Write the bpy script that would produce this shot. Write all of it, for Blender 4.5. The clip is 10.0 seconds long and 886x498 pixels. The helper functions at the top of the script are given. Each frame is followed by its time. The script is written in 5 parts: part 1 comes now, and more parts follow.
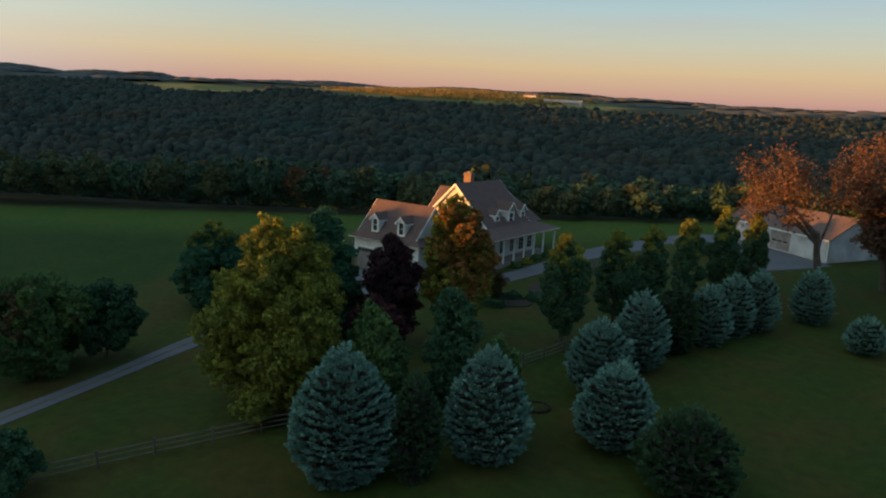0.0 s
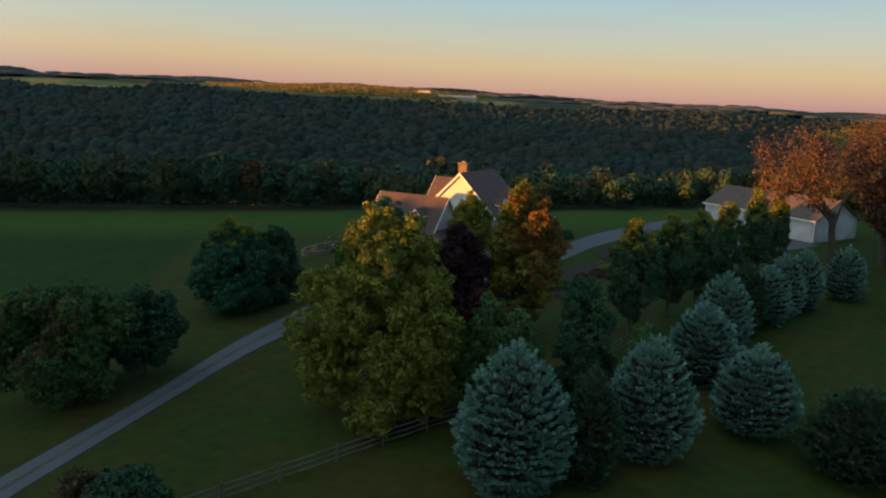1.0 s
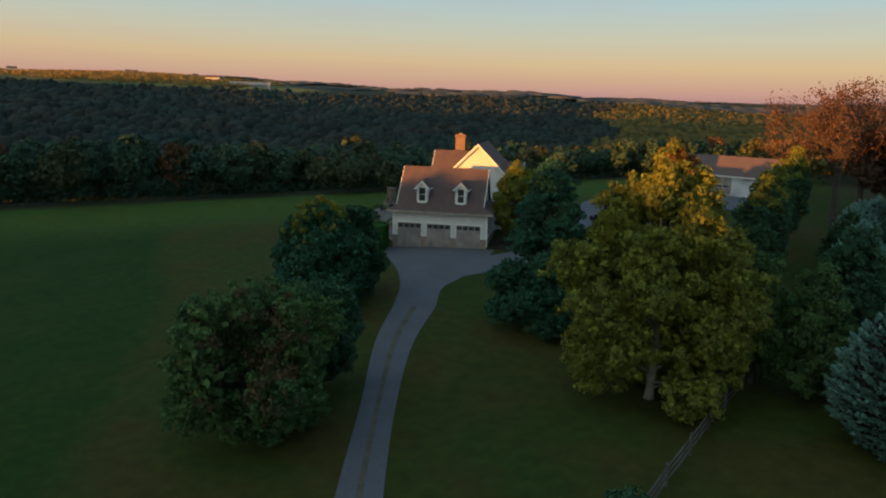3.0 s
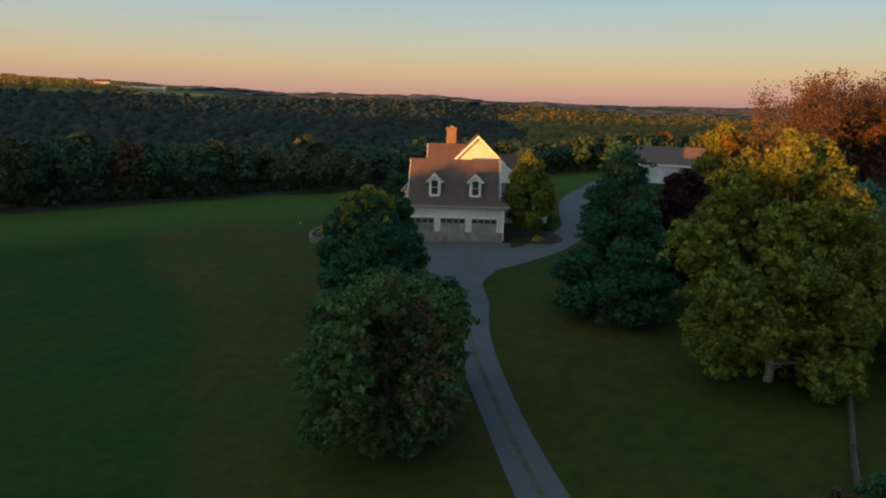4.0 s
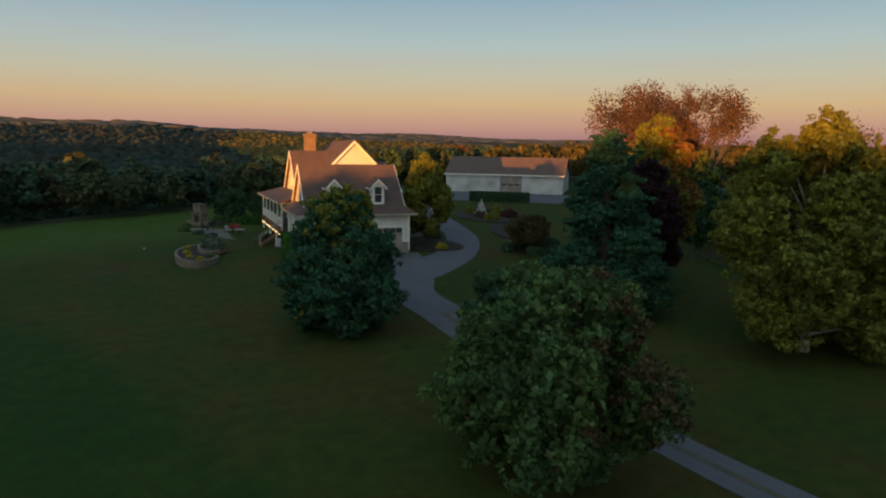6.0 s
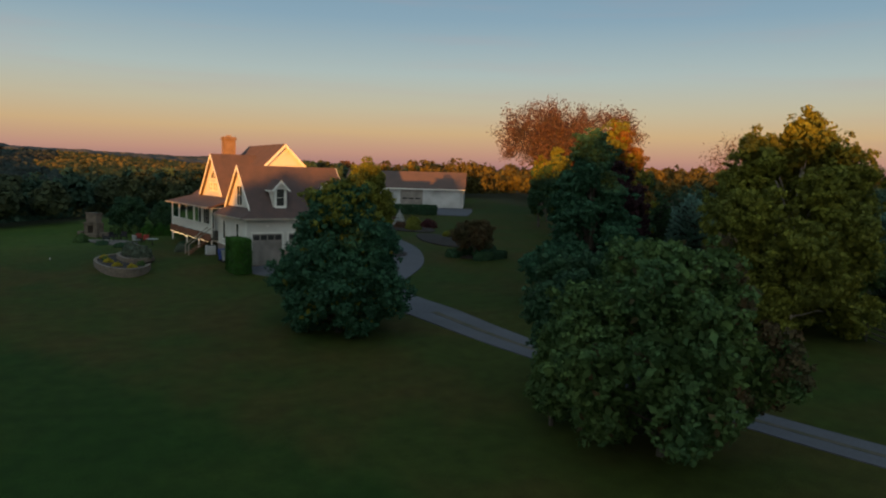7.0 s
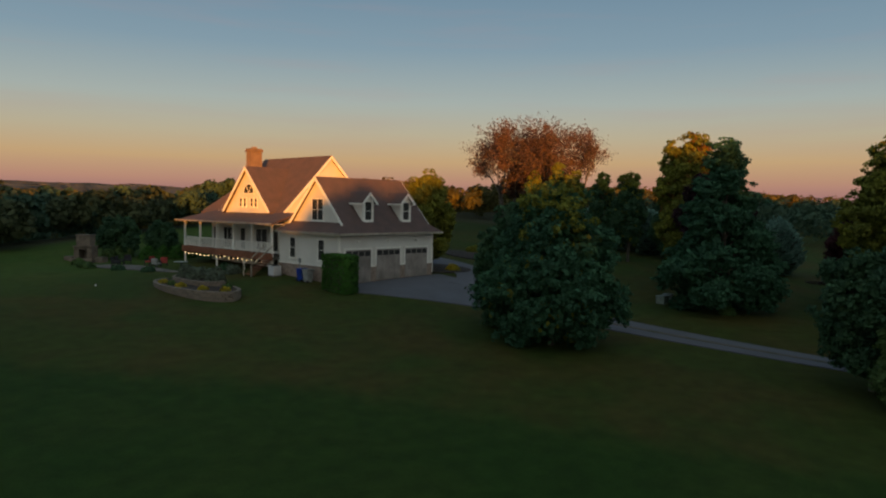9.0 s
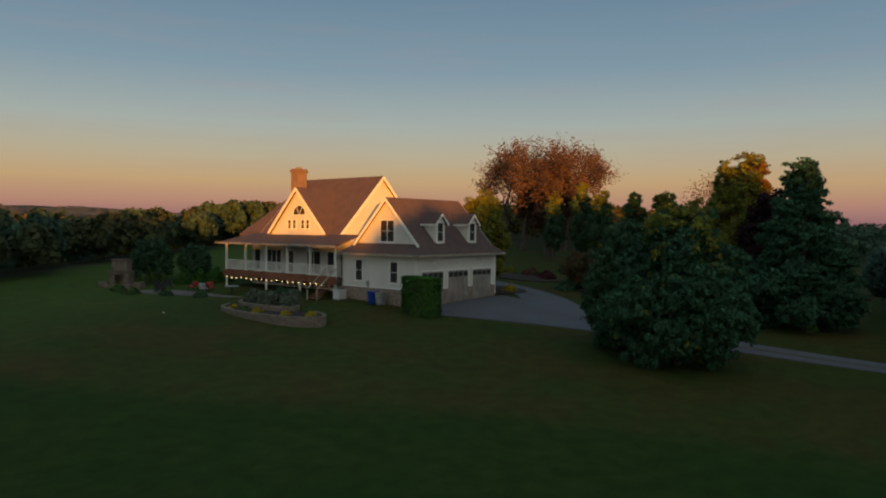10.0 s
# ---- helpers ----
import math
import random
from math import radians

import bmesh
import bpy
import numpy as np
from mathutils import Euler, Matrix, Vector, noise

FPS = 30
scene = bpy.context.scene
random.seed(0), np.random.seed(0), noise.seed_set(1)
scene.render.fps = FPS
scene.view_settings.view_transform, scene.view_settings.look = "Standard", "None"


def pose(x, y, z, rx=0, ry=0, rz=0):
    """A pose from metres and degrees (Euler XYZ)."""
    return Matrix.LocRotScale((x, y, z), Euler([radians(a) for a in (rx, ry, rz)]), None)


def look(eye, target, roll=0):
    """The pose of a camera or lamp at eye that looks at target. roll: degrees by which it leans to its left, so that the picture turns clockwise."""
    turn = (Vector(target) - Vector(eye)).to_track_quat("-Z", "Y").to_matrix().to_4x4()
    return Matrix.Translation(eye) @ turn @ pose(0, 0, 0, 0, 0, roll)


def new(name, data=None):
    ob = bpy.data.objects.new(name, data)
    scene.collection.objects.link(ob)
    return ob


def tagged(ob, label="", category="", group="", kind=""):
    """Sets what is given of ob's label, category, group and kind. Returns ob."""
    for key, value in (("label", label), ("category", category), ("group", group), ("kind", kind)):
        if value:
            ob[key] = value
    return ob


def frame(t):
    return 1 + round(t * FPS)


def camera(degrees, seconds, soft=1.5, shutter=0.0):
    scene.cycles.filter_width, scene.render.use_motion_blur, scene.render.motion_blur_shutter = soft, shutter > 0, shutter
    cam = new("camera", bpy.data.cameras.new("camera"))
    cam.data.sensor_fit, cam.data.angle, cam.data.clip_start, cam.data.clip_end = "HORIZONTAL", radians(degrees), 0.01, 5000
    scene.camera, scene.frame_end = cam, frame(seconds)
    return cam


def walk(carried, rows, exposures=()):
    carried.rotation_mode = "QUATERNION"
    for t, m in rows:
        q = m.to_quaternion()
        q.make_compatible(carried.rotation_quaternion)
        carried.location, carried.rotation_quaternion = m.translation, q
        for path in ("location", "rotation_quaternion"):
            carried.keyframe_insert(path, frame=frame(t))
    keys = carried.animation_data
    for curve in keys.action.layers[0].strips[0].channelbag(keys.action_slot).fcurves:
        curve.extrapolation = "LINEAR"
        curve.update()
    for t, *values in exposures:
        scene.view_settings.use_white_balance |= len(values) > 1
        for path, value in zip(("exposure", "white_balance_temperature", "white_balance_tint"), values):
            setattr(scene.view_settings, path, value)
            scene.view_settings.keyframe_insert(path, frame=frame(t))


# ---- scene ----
cam = camera(63.3, 10.0, 2.1)
PATH = [
    (0, (53.854, -69.833, 20.524), (52.718, -68.231, 20.147), 3.0),
    (0.5, (46.21, -72.508, 19.593), (45.201, -70.823, 19.216), 2.9),
    (1, (38.538, -74.771, 18.541), (37.663, -73.012, 18.169), 2.7),
    (1.5, (30.82, -76.302, 17.566), (30.088, -74.48, 17.19), 2.8),
    (2, (23.405, -77.422, 16.695), (22.814, -75.549, 16.317), 2.5),
    (2.5, (15.766, -78.288, 15.809), (15.314, -76.378, 15.426), 2.2),
    (4, (-4.156, -76.143, 12.842), (-4.211, -74.177, 12.482), 1.4),
    (4.5, (-8.742, -75.033, 12.07), (-8.636, -73.065, 11.733), 1.2),
    (5, (-13.195, -73.038, 11.433), (-12.902, -71.085, 11.117), 0.6),
    (5.5, (-17.745, -70.291, 10.877), (-17.246, -68.378, 10.576), 1.2),
    (6, (-21.858, -67.234, 9.867), (-21.158, -65.381, 9.594), 0.8),
    (7.3, (-33.539, -59.489, 7.006), (-32.352, -57.89, 6.825), 1.5),
    (7.5, (-35.263, -57.962, 6.797), (-34.028, -56.399, 6.617), 1.3),
    (8, (-39.12, -53.568, 6.133), (-37.796, -52.078, 5.965), 1.1),
    (8.5, (-43.021, -49.559, 5.849), (-41.632, -48.127, 5.701), 1.0),
    (9, (-47.071, -45.338, 5.885), (-45.619, -43.967, 5.768), 0.9),
    (9.5, (-50.765, -41.25, 5.949), (-49.258, -39.938, 5.865), 0.7),
    (10, (-53.236, -36.974, 5.769), (-51.689, -35.708, 5.711), 0.5),
]
walk(cam, [(t, look(eye, target, roll)) for t, eye, target, roll in PATH],
     exposures=[(0, 0.33, 5950, 3), (4, 0.24, 6050, 4), (7.5, -0.02, 6450, 8), (10, -0.21, 6700, 10)])

# ---------------------------------------------------------------- sky and sun
world = bpy.data.worlds.new("dusk_sky")
scene.world = world
world.use_nodes = True
wn, wl = world.node_tree.nodes, world.node_tree.links
wn.clear()
SUN_AZ = radians(222)      # compass bearing of the sun, clockwise from +y
SUN_EL = radians(1.2)
sky_tc = wn.new("ShaderNodeTexCoord")
sky_sep = wn.new("ShaderNodeSeparateXYZ")
wl.new(sky_tc.outputs["Generated"], sky_sep.inputs[0])
sky_map = wn.new("ShaderNodeMapRange")
sky_map.inputs["From Min"].default_value = -0.02
sky_map.inputs["From Max"].default_value = 0.5
wl.new(sky_sep.outputs["Z"], sky_map.inputs["Value"])
ramp = wn.new("ShaderNodeValToRGB")
wl.new(sky_map.outputs["Result"], ramp.inputs[0])
def srgb(r, g, b):
    f = lambda c: (c / 255) / 12.92 if c <= 10 else ((c / 255 + 0.055) / 1.055) ** 2.4
    return (f(r), f(g), f(b), 1.0)
SKY = [(-0.02, (142, 106, 114)), (0.012, (163, 121, 128)), (0.032, (190, 145, 132)), (0.062, (203, 171, 134)),
       (0.095, (190, 181, 160)), (0.14, (168, 182, 184)), (0.21, (128, 158, 180)), (0.30, (104, 138, 166)), (0.5, (112, 144, 170))]
els = ramp.color_ramp.elements
while len(els) < len(SKY):
    els.new(0.5)
for e, (z, c) in zip(els, SKY):
    e.position = (z + 0.02) / 0.52
    e.color = srgb(*c)
streak_map = wn.new("ShaderNodeMapping")
streak_map.inputs["Scale"].default_value = (2.2, 2.2, 26)
wl.new(sky_tc.outputs["Generated"], streak_map.inputs[0])
streak = wn.new("ShaderNodeTexNoise")
streak.inputs["Scale"].default_value = 1.6
streak.inputs["Detail"].default_value = 4
wl.new(streak_map.outputs[0], streak.inputs["Vector"])
streak_r = wn.new("ShaderNodeMapRange")
streak_r.inputs["From Min"].default_value = 0.52
streak_r.inputs["From Max"].default_value = 0.75
streak_r.inputs["To Max"].default_value = 0.14
wl.new(streak.outputs["Fac"], streak_r.inputs["Value"])
streak_mix = wn.new("ShaderNodeMix")
streak_mix.data_type = "RGBA"
streak_mix.inputs["B"].default_value = srgb(186, 142, 146)
wl.new(streak_r.outputs[0], streak_mix.inputs["Factor"])
wl.new(ramp.outputs["Color"], streak_mix.inputs["A"])
# the sky is far brighter over the setting sun
sun_dot = wn.new("ShaderNodeVectorMath")
sun_dot.operation = "DOT_PRODUCT"
wl.new(sky_tc.outputs["Generated"], sun_dot.inputs[0])
sun_dot.inputs[1].default_value = (math.sin(SUN_AZ), math.cos(SUN_AZ), 0.35)
glow = wn.new("ShaderNodeMapRange")
glow.interpolation_type = "SMOOTHSTEP"
glow.inputs["From Min"].default_value = -0.02
glow.inputs["From Max"].default_value = 1.0
glow.inputs["To Max"].default_value = 1.0
wl.new(sun_dot.outputs["Value"], glow.inputs["Value"])
glow_mix = wn.new("ShaderNodeMix")
glow_mix.data_type = "RGBA"
glow_mix.inputs["B"].default_value = (0.64, 0.71, 0.70, 1)
wl.new(glow.outputs[0], glow_mix.inputs["Factor"])
wl.new(streak_mix.outputs["Result"], glow_mix.inputs["A"])
nishita = wn.new("ShaderNodeTexSky")
nishita.sky_type = "NISHITA"
nishita.sun_disc = False
nishita.sun_elevation = SUN_EL
nishita.sun_rotation = SUN_AZ
bg1, bg2, addsh, wout = (wn.new("ShaderNodeBackground"), wn.new("ShaderNodeBackground"), wn.new("ShaderNodeAddShader"),
                         wn.new("ShaderNodeOutputWorld"))
wl.new(glow_mix.outputs["Result"], bg1.inputs[0])
bg1.inputs[1].default_value = 0.86
wl.new(nishita.outputs[0], bg2.inputs[0])
bg2.inputs[1].default_value = 0.05
wl.new(bg1.outputs[0], addsh.inputs[0])
wl.new(bg2.outputs[0], addsh.inputs[1])
wl.new(addsh.outputs[0], wout.inputs[0])

sun_data = bpy.data.lights.new("sun", "SUN")
sun_data.energy = 9.6
sun_data.angle = radians(0.5)
sun_data.color = (1.0, 0.35, 0.04)
sun_to = Vector((math.sin(SUN_AZ) * math.cos(SUN_EL), math.cos(SUN_AZ) * math.cos(SUN_EL), math.sin(SUN_EL)))
sun = new("sun", sun_data)
sun.matrix_world = look(sun_to * 100, (0, 0, 0))


# ---------------------------------------------------------------- materials
def material(name, base, rough=0.85, var=0.25, scale=3.0, fine=40.0, bump=0.3, metal=0.0, second=None, island=0.0, obj=0.0,
             spec=0.3, trans=0.0, bump_dist=0.02):
    """Base colour varied at two scales, by the mesh island and by the object; fine relief."""
    m = bpy.data.materials.new(name)
    m.use_nodes = True
    n, l = m.node_tree.nodes, m.node_tree.links
    b = n["Principled BSDF"]
    b.inputs["Roughness"].default_value = rough
    b.inputs["Metallic"].default_value = metal
    b.inputs["Specular IOR Level"].default_value = spec
    tc = n.new("ShaderNodeTexCoord")
    big, small = n.new("ShaderNodeTexNoise"), n.new("ShaderNodeTexNoise")
    big.inputs["Scale"].default_value, small.inputs["Scale"].default_value = scale, fine
    big.inputs["Detail"].default_value, small.inputs["Detail"].default_value = 5, 3
    l.new(tc.outputs["Object"], big.inputs["Vector"])
    l.new(tc.outputs["Object"], small.inputs["Vector"])
    mix = n.new("ShaderNodeMix")
    mix.data_type = "RGBA"
    mix.inputs["A"].default_value = (*base, 1)
    mix.inputs["B"].default_value = (*(second or tuple(c * 0.55 for c in base)), 1)
    rng = n.new("ShaderNodeMapRange")
    rng.inputs["From Min"].default_value, rng.inputs["From Max"].default_value = 0.35, 0.7
    l.new(big.outputs["Fac"], rng.inputs["Value"])
    l.new(rng.outputs[0], mix.inputs["Factor"])
    hsv = n.new("ShaderNodeHueSaturation")
    l.new(mix.outputs["Result"], hsv.inputs["Color"])
    val = n.new("ShaderNodeMath")
    val.operation = "MULTIPLY_ADD"
    val.inputs[1].default_value, val.inputs[2].default_value = var * 2, 1 - var
    l.new(small.outputs["Fac"], val.inputs[0])
    out = val.outputs[0]
    for amount, node, socket in ((island, "ShaderNodeNewGeometry", "Random Per Island"), (obj, "ShaderNodeObjectInfo", "Random")):
        if amount:
            src = n.new(node)
            k, mul = n.new("ShaderNodeMath"), n.new("ShaderNodeMath")
            k.operation, mul.operation = "MULTIPLY_ADD", "MULTIPLY"
            k.inputs[1].default_value, k.inputs[2].default_value = amount * 2, 1 - amount
            l.new(src.outputs[socket], k.inputs[0])
            l.new(k.outputs[0], mul.inputs[0])
            l.new(out, mul.inputs[1])
            out = mul.outputs[0]
    l.new(out, hsv.inputs["Value"])
    l.new(hsv.outputs[0], b.inputs["Base Color"])
    if bump:
        bp = n.new("ShaderNodeBump")
        bp.inputs["Strength"].default_value, bp.inputs["Distance"].default_value = bump, bump_dist
        l.new(small.outputs["Fac"], bp.inputs["Height"])
        l.new(bp.outputs[0], b.inputs["Normal"])
    if trans:
        tr, ms = n.new("ShaderNodeBsdfTranslucent"), n.new("ShaderNodeMixShader")
        l.new(hsv.outputs[0], tr.inputs["Color"])
        ms.inputs[0].default_value = trans
        l.new(b.outputs[0], ms.inputs[1])
        l.new(tr.outputs[0], ms.inputs[2])
        l.new(ms.outputs[0], n["Material Output"].inputs[0])
    return m


def leaf(name, base, second, island=0.35, scale=0.5):
    return material(name, base, rough=0.75, var=0.2, scale=scale, fine=9, bump=0, second=second, island=island, spec=0.15, trans=0.25)


def lined(m, axis, period, depth=0.35, dist=0.02):
    """Adds the relief of courses (siding, shingles) along an axis to a material."""
    n, l = m.node_tree.nodes, m.node_tree.links
    w = n.new("ShaderNodeTexWave")
    w.wave_type, w.bands_direction, w.wave_profile = "BANDS", axis, "SAW"
    w.inputs["Scale"].default_value = 1.0 / period * 0.314159 * 2 / 2
    tc = n.new("ShaderNodeTexCoord")
    l.new(tc.outputs["Object"], w.inputs["Vector"])
    bp = n.new("ShaderNodeBump")
    bp.inputs["Strength"].default_value, bp.inputs["Distance"].default_value = depth, dist
    l.new(w.outputs["Fac"], bp.inputs["Height"])
    b = n["Principled BSDF"]
    for k in list(b.inputs["Normal"].links):
        l.new(k.from_socket, bp.inputs["Normal"])
    l.new(bp.outputs[0], b.inputs["Normal"])
    return m


def glass_pane(name):
    m = bpy.data.materials.new(name)
    m.use_nodes = True
    b = m.node_tree.nodes["Principled BSDF"]
    b.inputs["Base Color"].default_value = (0.045, 0.045, 0.045, 1)
    b.inputs["Roughness"].default_value = 0.06
    b.inputs["Specular IOR Level"].default_value = 0.6
    return m


M = {
    "gutter": material("tan_gutter_paint", (0.40, 0.36, 0.29), 0.5, 0.06, 2, 30, 0.05),
    "siding": lined(material("white_lap_siding", (0.62, 0.61, 0.57), 0.6, 0.06, 0.6, 30, 0.1, second=(0.55, 0.54, 0.50)), "Z", 0.13),
    "trim": material("white_trim_paint", (0.76, 0.75, 0.70), 0.5, 0.06, 2, 30, 0.05, second=(0.68, 0.67, 0.62)),
    "shingle": lined(material("brown_grey_shingles", (0.112, 0.072, 0.064), 0.9, 0.3, 1.1, 14, 0.35, second=(0.084, 0.060, 0.057)), "Z", 0.11, 0.5),
    "stone": material("tan_stone_veneer", (0.30, 0.235, 0.19), 0.9, 0.35, 3.5, 9, 0.8, second=(0.17, 0.13, 0.11)),
    "brick": material("brick", (0.20, 0.135, 0.095), 0.9, 0.25, 2, 14, 0.5, second=(0.14, 0.095, 0.07), obj=0.2),
    "door": material("taupe_garage_door", (0.30, 0.27, 0.245), 0.55, 0.08, 1, 20, 0.05),
    "glass": glass_pane("window_glass"),
    "wood": material("weathered_wood", (0.10, 0.095, 0.08), 0.85, 0.3, 1.4, 25, 0.5),
    "deck": material("red_brown_deck_boards", (0.25, 0.10, 0.055), 0.8, 0.25, 1.2, 18, 0.3),
    "bark": material("bark", (0.10, 0.085, 0.07), 0.95, 0.35, 2, 16, 0.9, bump_dist=0.05),
    "pale_bark": material("pale_bark", (0.33, 0.30, 0.25), 0.9, 0.35, 2, 12, 0.6, bump_dist=0.04),
    "asphalt": material("old_asphalt", (0.100, 0.102, 0.118), 0.92, 0.25, 0.35, 7, 0.4, second=(0.085, 0.086, 0.096)),
    "crown_strip": material("mossy_drive_centre", (0.10, 0.085, 0.065), 0.95, 0.35, 0.8, 9, 0.4, second=(0.055, 0.06, 0.03)),
    "mulch": material("dark_mulch", (0.035, 0.026, 0.02), 0.95, 0.4, 1.5, 18, 0.7),
    "block": material("tan_wall_block", (0.185, 0.15, 0.12), 0.9, 0.25, 2, 20, 0.5, obj=0.15),
    "steel": material("white_sheet_steel", (0.56, 0.57, 0.58), 0.5, 0.08, 0.4, 12, 0.05),
    "barn_roof": material("brown_grey_barn_roof", (0.130, 0.084, 0.070), 0.8, 0.2, 0.7, 9, 0.3, second=(0.10, 0.07, 0.06)),
    "blue_plastic": material("blue_plastic", (0.012, 0.045, 0.30), 0.4, 0.1, 3, 20, 0.05),
    "grey_plastic": material("grey_plastic", (0.28, 0.30, 0.30), 0.5, 0.1, 3, 20, 0.05),
    "green_metal": material("pale_green_metal", (0.20, 0.25, 0.22), 0.5, 0.1, 3, 20, 0.05),
    "red_paint": material("faded_red_paint", (0.33, 0.05, 0.04), 0.6, 0.2, 3, 20, 0.1),
    "dark": material("dark_cushion_fabric", (0.03, 0.03, 0.035), 0.9, 0.2, 3, 40, 0.2),
    "concrete": material("patio_concrete", (0.15, 0.135, 0.12), 0.9, 0.15, 0.8, 12, 0.2),
    "statue": material("grey_cast_stone", (0.40, 0.40, 0.38), 0.9, 0.2, 3, 20, 0.2),
    # foliage
    "spruce": leaf("blue_spruce_needles", (0.185, 0.318, 0.262), (0.120, 0.225, 0.188), 0.3),
    "green_spruce": leaf("green_spruce_needles", (0.060, 0.118, 0.052), (0.040, 0.082, 0.044), 0.3),
    "dark_green": leaf("dark_green_leaves", (0.050, 0.108, 0.050), (0.034, 0.080, 0.046), 0.35),
    "mid_green": leaf("mid_green_leaves", (0.086, 0.140, 0.040), (0.054, 0.112, 0.044), 0.35),
    "blue_green": leaf("blue_green_leaves", (0.044, 0.118, 0.062), (0.034, 0.092, 0.054), 0.35),
    "gold": leaf("yellowing_leaves", (0.180, 0.188, 0.026), (0.116, 0.136, 0.029), 0.35),
    "orange": leaf("orange_red_leaves", (0.21, 0.092, 0.026), (0.125, 0.112, 0.026), 0.4, 0.9),
    "purple": leaf("dark_purple_leaves", (0.042, 0.018, 0.024), (0.026, 0.014, 0.018), 0.4),
    "maroon": leaf("maroon_leaves", (0.085, 0.026, 0.030), (0.05, 0.022, 0.024), 0.4),
    "rust_green": leaf("reddening_green_leaves", (0.095, 0.058, 0.028), (0.055, 0.062, 0.028), 0.4),
    "rust": leaf("rusty_leaves", (0.130, 0.070, 0.044), (0.088, 0.060, 0.042), 0.5),
    "yellow_flower": leaf("yellow_flowers", (0.42, 0.32, 0.02), (0.22, 0.20, 0.03), 0.3),
    "hedge": leaf("hedge_leaves", (0.048, 0.135, 0.022), (0.032, 0.095, 0.019), 0.35),
    "grey_grass": leaf("grey_green_grass", (0.12, 0.15, 0.11), (0.08, 0.10, 0.07), 0.3),
    "wood_mix": leaf("autumn_woodland_canopy", (0.056, 0.098, 0.058), (0.042, 0.080, 0.052), 0.22, 0.05),
    "wood_olive": leaf("olive_woodland_canopy", (0.074, 0.086, 0.038), (0.052, 0.070, 0.036), 0.22, 0.05),
    "wood_rust": leaf("rusty_woodland_canopy", (0.14, 0.072, 0.030), (0.085, 0.056, 0.028), 0.25, 0.05),
    "inner_needles": leaf("shade_painted_brown_needles", (0.026, 0.034, 0.026), (0.030, 0.026, 0.018), 0.3),
    # autumn gold brightened to carry the evening sun in the colour, as in far_gold
    "wood_gold": leaf("sunlit_gold_woodland_canopy", (0.115, 0.088, 0.022), (0.060, 0.066, 0.022), 0.45, 0.03),
    "crop": leaf("ripe_crop", (0.36, 0.24, 0.075), (0.22, 0.17, 0.06), 0.3, 0.02),
    # bluish cast of the far hillside and ridges is distance haze put into the colour
    "far_mix": material("hazed_woodland_canopy", (0.023, 0.037, 0.033), 0.95, 0.3, 0.012, 0.55, 0.7, second=(0.036, 0.035, 0.026), island=0.34, spec=0.1, bump_dist=0.8),
    "far_ridge": material("hazed_ridge_canopy", (0.066, 0.076, 0.078), 0.95, 0.2, 0.006, 0.05, 0.0, second=(0.072, 0.068, 0.058), island=0.2, spec=0.1),
    "far_gold": material("far_sunlit_gold_canopy", (0.110, 0.080, 0.022), 0.95, 0.3, 0.03, 0.55, 0.7, second=(0.055, 0.058, 0.022), island=0.3, spec=0.1, bump_dist=0.8),
}


def lamp_bulb(name, colour, strength):
    m = bpy.data.materials.new(name)
    m.use_nodes = True
    b = m.node_tree.nodes["Principled BSDF"]
    b.inputs["Emission Color"].default_value = (*colour, 1)
    b.inputs["Emission Strength"].default_value = strength
    return m


M["bulb"] = lamp_bulb("warm_bulb", (1.0, 0.62, 0.25), 3.0)


# ---------------------------------------------------------------- building helpers
RNG = np.random.default_rng(7)


def mesh_of(name, verts, faces, mats=()):
    me = bpy.data.meshes.new(name)
    me.from_pydata([tuple(v) for v in verts], [], [tuple(f) for f in faces])
    for m in mats:
        me.materials.append(m)
    return me


def part(name, bm, mat, parent, label="", smooth=False, kind=""):
    me = bpy.data.meshes.new(name)
    bmesh.ops.recalc_face_normals(bm, faces=bm.faces)
    bm.to_mesh(me)
    bm.free()
    me.materials.append(mat)
    if smooth:
        me.shade_smooth()
    ob = new(name, me)
    ob.parent = parent
    return tagged(ob, label, "", "", kind)


def thing(name, at, label, category, group="", kind=""):
    ob = new(name)
    ob.location = at
    return tagged(ob, label, category, group, kind)


def box(bm, x0, x1, y0, y1, z0, z1, m=None):
    vs = [bm.verts.new(p) for p in ((x0, y0, z0), (x1, y0, z0), (x1, y1, z0), (x0, y1, z0), (x0, y0, z1), (x1, y0, z1), (x1, y1, z1), (x0, y1, z1))]
    if m is not None:
        for v in vs:
            v.co = m @ v.co
    for f in ((0, 3, 2, 1), (4, 5, 6, 7), (0, 1, 5, 4), (1, 2, 6, 5), (2, 3, 7, 6), (3, 0, 4, 7)):
        bm.faces.new([vs[i] for i in f])
    return bm


def boxes(*rows):
    bm = bmesh.new()
    for r in rows:
        box(bm, *r)
    return bm


def slab(bm, pts, thick, way=(0, 0, -1)):
    """A flat polygon given thickness along way."""
    w = Vector(way) * thick
    a = [bm.verts.new(p) for p in pts]
    b = [bm.verts.new(Vector(p) + w) for p in pts]
    n = len(pts)
    bm.faces.new(a)
    bm.faces.new(b[::-1])
    for i in range(n):
        bm.faces.new((a[i], b[i], b[(i + 1) % n], a[(i + 1) % n]))
    return bm


